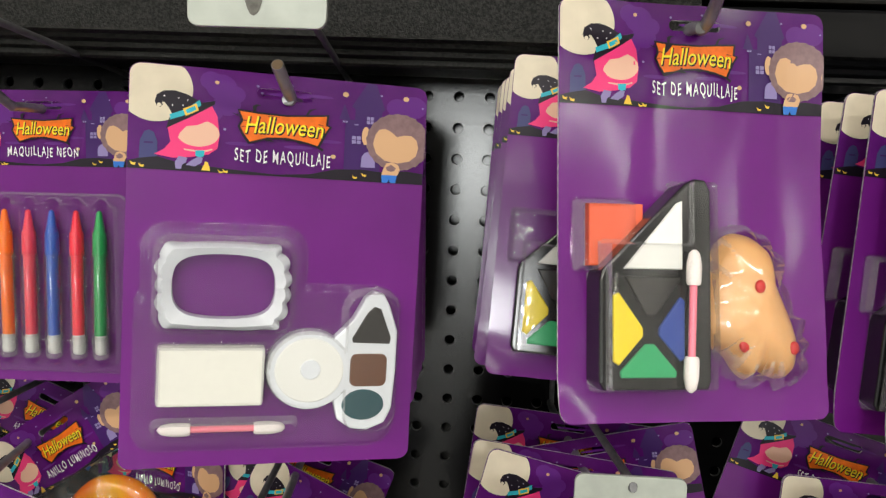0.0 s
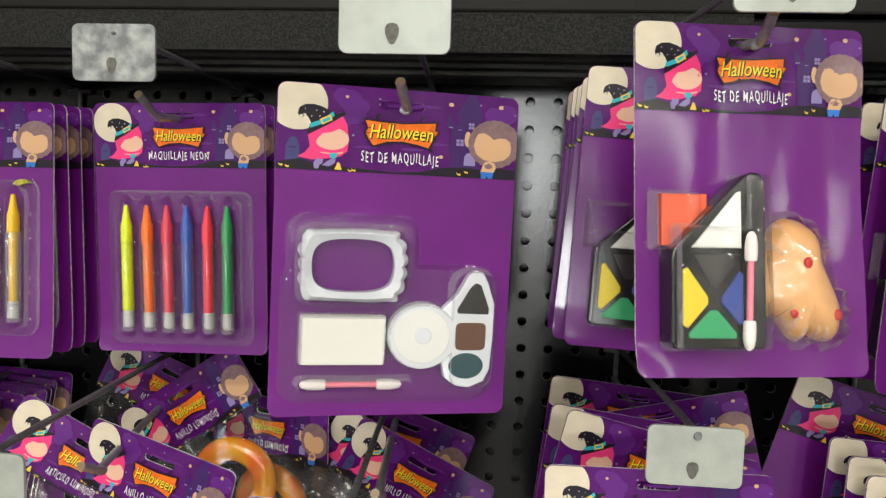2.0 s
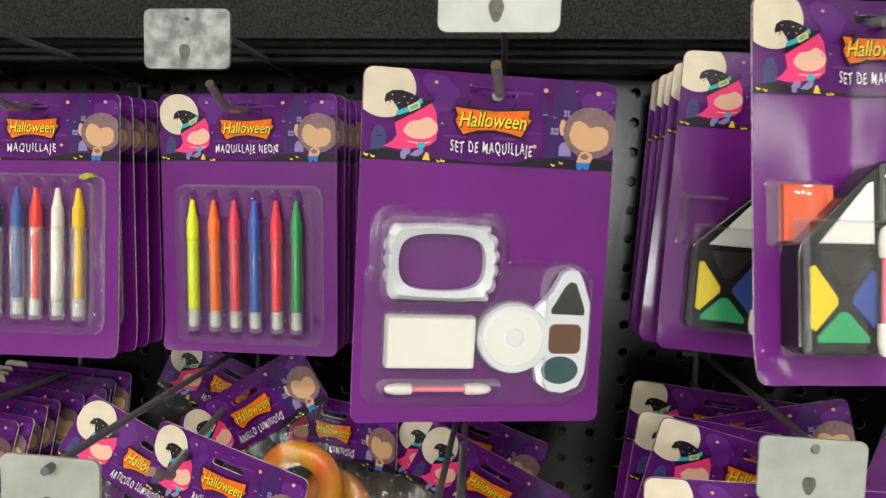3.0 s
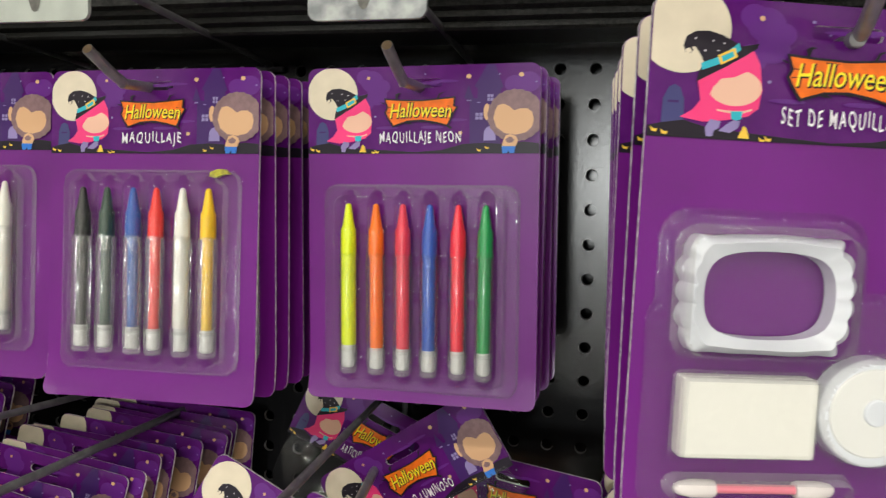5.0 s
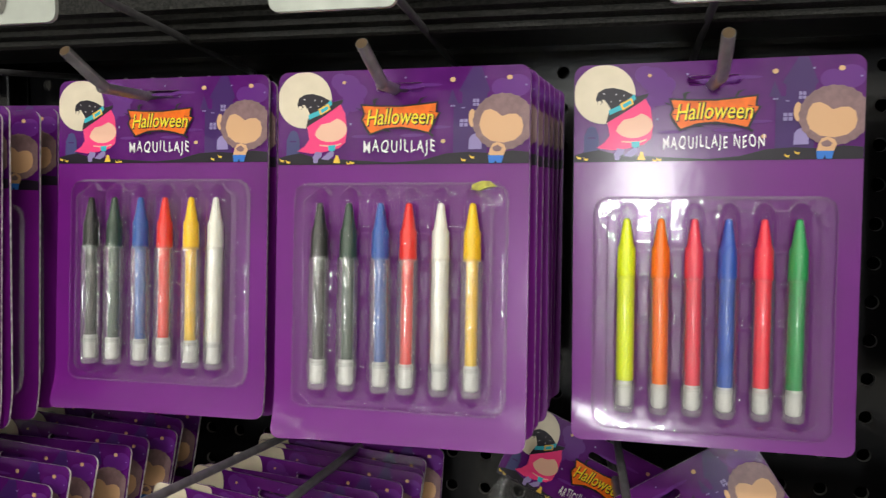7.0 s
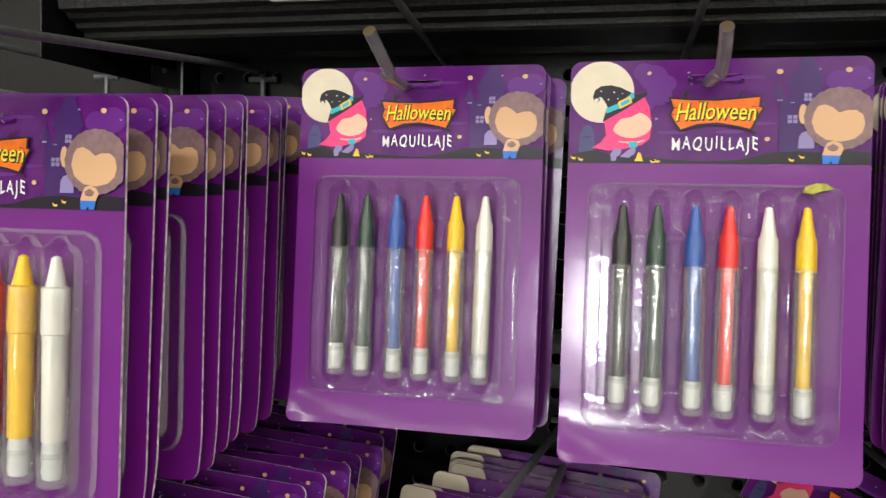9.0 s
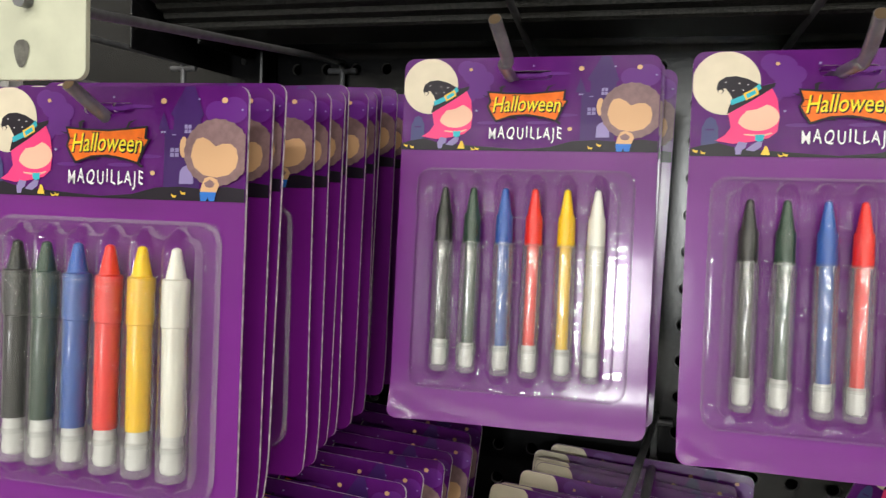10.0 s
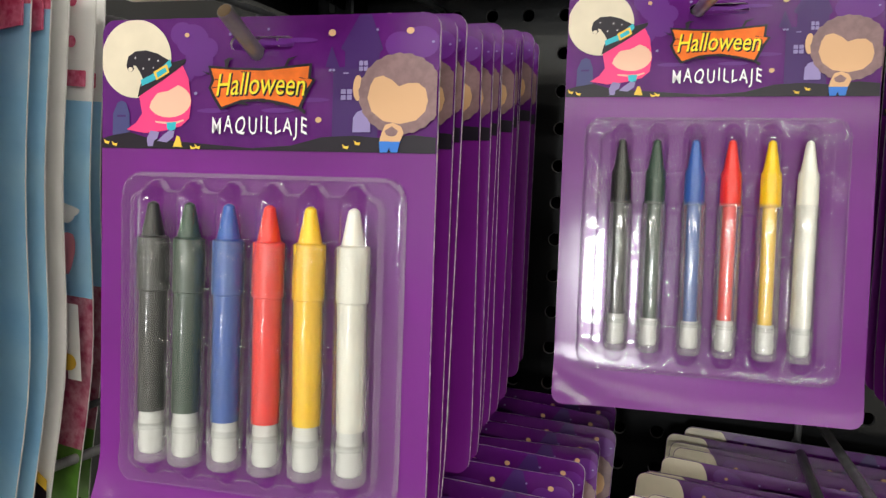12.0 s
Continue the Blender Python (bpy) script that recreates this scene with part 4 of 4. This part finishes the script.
        return max(flat_h(x, z), 0.0165 * math.sqrt(q) if q > 0 else 0.0)

    part("blister", blister_mesh(h, -0.061, 0.0615, -0.1665, -0.058, 140, 120, **kw), [BLISTER, RIM_GLINT], t, "clear moulded film", smooth=True)
    for ob in t.children:
        if ob.name.split(".")[0] not in ("card", "header_print"):
            kind = ob.name.split(".")[0]
            ob.location.x += {"palette": -0.0072, "orange_paint": -0.001, "applicator": -0.0115, "false_nose": 0.0, "blister": -0.0045}.get(kind, -0.004)
    return t


fang = fang_set("purple card with toy fangs, sponge and paint palette", "fang makeup sets", flap=0.2)
fang.matrix_world = pose(-0.203, 0.893, 1.4575, -1, 1.5, 19) @ Matrix.Diagonal((1.05, 1, 1, 1))
for i, (x, y, rz) in enumerate(((-0.207, 0.914, 18), (-0.212, 0.944, 14), (-0.214, 0.985, 10), (-0.216, 1.010, 6), (-0.218, 1.036, 4), (-0.219, 1.060, 3), (-0.220, 1.084, 3))):
    copy_thing(fang, pose(x, y, 1.4565 - 0.001 * (i % 2), 0, 0.6 - 0.4 * i, rz))
nose = nose_set("glossy wavy purple card with palette and false nose", "nose makeup sets", wave=0.002, flap=0.3, ripple=0.0005)
nose.matrix_world = pose(-0.0235, 0.893, 1.493, -9, 0, 13) @ Matrix.Diagonal((0.97, 1, 1, 1))
plain_nose = nose_set("purple card with black paint palette and false nose", "nose makeup sets", orange=False, flap=0.3)
plain_nose.matrix_world = pose(-0.035, 0.985, 1.481, -6, 3.0, -1)
for x, y, z, rx, ry, rz in ((-0.037, 1.012, 1.476, -4, 4.5, -3), (-0.039, 1.034, 1.474, -3, 3.5, 0), (-0.041, 1.056, 1.474, -3, 4.0, 1), (-0.043, 1.08, 1.474, -2, 3.0, 2)):
    copy_thing(plain_nose, pose(x, y, z, rx, ry, rz))
for x, y, z, rx, ry, rz in ((0.157, 0.935, 1.462, -3, 2, 4), (0.150, 0.962, 1.464, -3, 4, 2), (0.148, 0.99, 1.464, -2, 5, 0), (0.147, 1.02, 1.464, -2, 3, 0)):
    copy_thing(plain_nose, pose(x, y, z, rx, ry, rz))
hook((0.163, 0.89, 1.475), 0.148, 1.487, (0.163, 0.85, 1.495))

# ---- the lower row: hooks, cards and bagged toys ----
hook((-0.790, 0.93, 1.238), -0.818, 1.250, (-0.7925, 0.885, 1.254), PLATE_CREAM, ph=0.031)
hook((-0.600, 0.90, 1.243), -0.598, 1.256, (-0.602, 0.83, 1.268))
hook((-0.395, 0.90, 1.240), -0.427, 1.262, (-0.401, 0.818, 1.262))
hook((-0.215, 0.90, 1.236), -0.238, 1.245, (-0.225, 0.80, 1.215))
hook((-0.040, 0.93, 1.262), -0.052, 1.276, (-0.0385, 0.890, 1.274), PLATE)
hook((0.140, 0.93, 1.25), 0.145, 1.270, (0.150, 0.83, 1.262))

low = crayon_pack("MAQUILLAJE", CLASSIC, True, "purple crayon card in a packed row, seen from above", "lower crayon packs", flap=0.4)
hang(low, stack_places(-0.772, 1.240, 0.905, 11, 0.0195, rx=-14, ry=1.0, rz=-4, dx=0.001, jit=3.0, dz=0.0004))
low_set = base_pack("SET DE MAQUILLAJE", "purple makeup card in a packed row, seen from above", "lower makeup cards", bleed=38.0, flap=0.3)
low_set.matrix_world = pose(-0.600, 1.128, 1.224, -6, 1.5, -2)
for x, y, z, rz in ((-0.610, 1.120, 1.222, -3), (-0.608, 1.111, 1.219, -5), (-0.606, 1.102, 1.219, -6), (-0.612, 1.081, 1.220, -7), 
                    (-0.621, 1.061, 1.219, -6), (-0.624, 1.052, 1.219, -8), (-0.618, 1.028, 1.217, -9), (-0.627, 1.018, 1.218, -5),
                    (-0.638, 0.985, 1.219, -7), (-0.626, 0.972, 1.216, -8), (-0.630, 0.925, 1.217, -6)):
    copy_thing(low_set, pose(x, y, z - 0.002, random.uniform(-20, -13), 2.5 + random.uniform(-2, 2), rz))
for x, y, z, rx, ry, rz in ((-0.055, 0.900, 1.252, -4, 0, 2), (-0.043, 0.962, 1.252, -3, 14, 3), (-0.050, 1.000, 1.250, -4, 8, 4), (-0.035, 1.03, 1.252, 0, -14, -4), (-0.048, 1.06, 1.256, 0, 6, 3),
                            (0.150, 0.945, 1.225, -3, 2, 4), (0.145, 0.965, 1.230, -3, 4, 2), (0.141, 0.985, 1.236, -3, 3, 3), (0.137, 1.006, 1.240, -2, 4, 2), (0.125, 1.040, 1.262, -2, 16, -6)):
    copy_thing(low_set, pose(x, y, z, rx, ry, rz))


def bagged_toy(caption, label, toy=True, w=0.115, seed=0):
    """A folded header card over a clear bag with an orange toy ring."""
    t = thing("bagged_toy", label, "bagged toy", "bagged toys")
    kw = dict(w=w, top=0.012, bot=-0.036, hdr=0.048)
    part("header_card", card_mesh(**kw), [HEADER, HEADER, EDGE, CARD_BACK], t)
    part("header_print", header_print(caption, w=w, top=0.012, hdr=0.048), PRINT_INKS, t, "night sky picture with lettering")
    bm = bmesh.new()
    rows = []
    nx, nz = 26, 26
    for j in range(nz + 1):
        v = j / nz
        row = []
        for i in range(nx + 1):
            u = i / nx * 2 - 1
            puff = 0.018 * math.sin(math.pi * min(1, v * 1.15)) * (1 - u * u)
            wr = 0.003 * noise.noise(Vector((u * 4 + seed, v * 5, seed)))
            row.append(bm.verts.new((u * w / 2 * (0.92 + 0.05 * math.sin(v * 9)), -puff - wr - 0.001, -0.034 - 0.115 * v)))
        rows.append(row)
    for A, B in zip(rows, rows[1:]):
        for i in range(nx):
            bm.faces.new((A[i], B[i], B[i + 1], A[i + 1]))
    part("bag", bm, BAG, t, "crinkled clear bag", smooth=True)
    if toy:
        bm = bmesh.new()
        n, k = 36, 12
        vs = [[bm.verts.new(((0.026 + 0.0095 * math.cos(2 * math.pi * b / k)) * math.cos(2 * math.pi * a / n),
                             0.0085 * math.sin(2 * math.pi * b / k) + 0.004,
                             -0.080 + (0.026 + 0.0095 * math.cos(2 * math.pi * b / k)) * math.sin(2 * math.pi * a / n))) for b in range(k)] for a in range(n)]
        for a in range(n):
            for b in range(k):
                bm.faces.new((vs[a][b], vs[a][(b + 1) % k], vs[(a + 1) % n][(b + 1) % k], vs[(a + 1) % n][b]))
        bmesh.ops.recalc_face_normals(bm, faces=bm.faces[:])
        part("toy_ring", bm, PUMPKIN, t, "orange and yellow toy ring", smooth=True)
    return t


ring = bagged_toy("ANILLO LUMINOSO", "bagged orange light-up toy with folded header card", seed=1)
ring.matrix_world = pose(-0.398, 1.045, 1.243, -6, -34, 0)
art = bagged_toy("ARTICULO LUMINOSO", "bagged toy with a skewed purple header card", toy=False, seed=2)
art.matrix_world = pose(-0.432, 0.975, 1.222, -4, 30, 8)
for x, y, z, rx, ry, rz in ((-0.428, 1.10, 1.242, -5, 24, 4), (-0.225, 1.085, 1.216, -4, 20, 3), (-0.228, 1.06, 1.198, -6, 32, 0)):
    copy_thing(art, pose(x, y, z, rx, ry, rz))
for x, y, z, rx, ry, rz in ((-0.372, 0.955, 1.224, -6, 12, -12), (-0.205, 1.04, 1.200, -5, 26, 0), (-0.335, 1.07, 1.225, 0, 0, -20)):
    copy_thing(ring, pose(x, y, z, rx, ry, rz))
copy_thing(low_set, pose(-0.238, 0.925, 1.208, -4, 2, 4))

# ---- neighbouring stock beyond the end of the bay ----
SKY_BLUE = mat("print_sky_blue", (0.28, 0.56, 0.84), 0.35, noise_scale=25, color2=(0.4, 0.68, 0.9), coat=0.3)
GLITTER = mat("print_pink_glitter", (0.55, 0.03, 0.12), 0.35, noise_scale=260, color2=(0.75, 0.2, 0.32), coat=0.3)
PAPER = mat("paper_white", (0.86, 0.85, 0.84), 0.6, noise_scale=30, noise_amt=0.06)
CIRCUS_RED = mat("print_circus_red", (0.35, 0.03, 0.1), 0.4, noise_scale=180, color2=(0.55, 0.25, 0.32), coat=0.2)
GRASS_GREEN = mat("print_grass_green", (0.1, 0.25, 0.03), 0.4, noise_scale=60, noise_amt=0.4, coat=0.2)
PRINT_PINK = mat("print_pink", (0.75, 0.25, 0.33), 0.4, coat=0.2)
GREY_PRINT = mat("print_grey", (0.2, 0.19, 0.2), 0.4, coat=0.2)


def album(kind, label, h=0.285, w=0.19):
    """A large flat printed card; hangs with its right edge at x = 0, top at z = 0."""
    t = thing("party_card", label, "party card", "party cards")
    bm = bmesh.new()
    n = 14
    cols = 6
    face = []
    for j in range(n + 1):
        row = []
        for i in range(cols + 1):
            x = -w * (1 - i / cols)
            z = -h * j / n
            row.append((x + 0.0015 * math.sin(j * 0.8), 0.003 * math.sin(j * 0.5 + i * 0.6), z))
        face.append(row)
    for off, mi in ((0.0, 0), (0.0009, 1)):
        vs = [[bm.verts.new((x, y + off, z)) for x, y, z in r] for r in face]
        if not mi:
            front = vs
        for j in range(n):
            for i in range(cols):
                f = bm.faces.new((vs[j][i], vs[j + 1][i], vs[j + 1][i + 1], vs[j][i + 1]) if not mi else (vs[j][i], vs[j][i + 1], vs[j + 1][i + 1], vs[j + 1][i]))
                f.material_index = mi
                if not mi and kind == "glitter" and j < 1:
                    f.material_index = 2
                if not mi and kind == "circus":
                    f.material_index = 1 if j < 3 else (0 if j < 8 else (2 if j < 12 else 3))
    for j in range(n):
        f = bm.faces.new((front[j][cols], front[j + 1][cols], vs[j + 1][cols], vs[j][cols]))
        f.material_index = 1
    mats = {"glitter": [SKY_BLUE, PAPER, GLITTER], "plain": [PAPER, PAPER], "circus": [SKY_BLUE, PAPER, CIRCUS_RED, GRASS_GREEN]}[kind]
    part("sheet", bm, mats, t)

    def printed(name, pts, y, m):
        bm = bmesh.new()
        flat(bm, pts, y)
        part(name, bm, m, t)

    if kind == "circus":
        for i in range(9):
            printed("dot", ellipse(-0.012 - 0.017 * (i % 5), -0.012 - 0.02 * (i // 5), 0.003, 0.003, 12), -0.0042, GLITTER)
        printed("red_band", rounded(w * 0.98, 0.008, 0.001, -w / 2, -0.050), -0.0042, GLITTER)
        printed("cloud", ellipse(-0.022, -0.118, 0.018, 0.006, 20, 0.1, 5), -0.0042, PAPER)
        for i in range(8):
            x = -0.010 - i * 0.022
            printed("tent_stripe", [(x, -0.165), (x + 0.008, -0.165), (x + 0.012, -0.205), (x + 0.003, -0.205)], -0.0046, PAPER)
            printed("yellow_bush", ellipse(x + 0.003, -0.196, 0.0055, 0.0045, 12), -0.005, INK_GOLD)
            printed("balloon", ellipse(x, -0.138 - 0.004 * (i % 2), 0.005, 0.011, 14, 0.12, 3), -0.0046, PRINT_PINK)
    elif kind == "plain":
        printed("grey_oval", ellipse(-0.028, -0.150, 0.017, 0.014, 24), -0.0042, GREY_PRINT)
        printed("yellow_stripe", [(-0.060, -0.212), (-0.030, -0.236), (-0.001, -0.252), (-0.001, -0.258), (-0.030, -0.243), (-0.060, -0.220)], -0.0042, INK_GOLD)
        printed("black_corner", [(-0.060, -0.220), (-0.030, -0.243), (-0.001, -0.258), (-0.001, -0.283), (-0.060, -0.283)], -0.0042, INK_BLACK)
    if kind == "glitter":
        bm = bmesh.new()
        slab(bm, [(-w, -0.002), (-0.001, -0.002), (-0.001, -0.030), (-w, -0.065)], -0.0052, -0.0040)
        part("glitter_band", bm, GLITTER, t, "pink glitter top band")
    return t


glitter = album("glitter", "pale blue party card with pink glitter top")
glitter.matrix_world = pose(-0.950, 0.930, 1.470, 0, 3.8, -4)
copy_thing(glitter, pose(-0.9506, 0.942, 1.470, 0, 3.8, -4))
plain = album("plain", "white back of a party card with grey print")
plain.matrix_world = pose(-0.9527, 0.955, 1.472, 0, 3.4, -3)
circus = album("circus", "circus picture party card with striped tents")
circus.matrix_world = pose(-0.955, 0.975, 1.472, 0, 3.0, -3)
copy_thing(circus, pose(-0.943, 0.905, 1.470, 0, 3.8, -4))
copy_thing(circus, pose(-0.971, 1.000, 1.474, 0, 2.4, -2))
hook((-1.02, 0.85, 1.475), -0.965, 1.487, (-1.05, 0.82, 1.49))
hook((-1.03, 0.86, 1.225), -0.905, 1.275, (-1.06, 0.84, 1.200))

# ---- slotted upright at the end of the bay ----
up = thing("slotted_upright", "black steel upright post with bracket slots", "upright")
bm = bmesh.new()
box(bm, -0.915, -0.885, 1.128, 1.1485, 0.12, 2.05, 0.002)
part("post", bm, BLACK_STEEL, up)
# black slabs on the post's face stand in for the shade inside slots
SLOT_SHADE = mat("slot_shade", (0.002, 0.002, 0.002), 0.8)
for i in range(14):
    bm = bmesh.new()
    slab(bm, rounded(0.004, 0.014, 0.0018, -0.900, 1.19 + i * 0.025), 1.1268, 1.1278)
    part("slot", bm, SLOT_SHADE, up)
bm = bmesh.new()
box(bm, -0.9125, -0.9105, 1.02, 1.127, 1.475, 1.60, 0.0008)
box(bm, -0.893, -0.891, 1.06, 1.127, 1.485, 1.56, 0.0008)
part("bracket", bm, BLACK_STEEL, up)
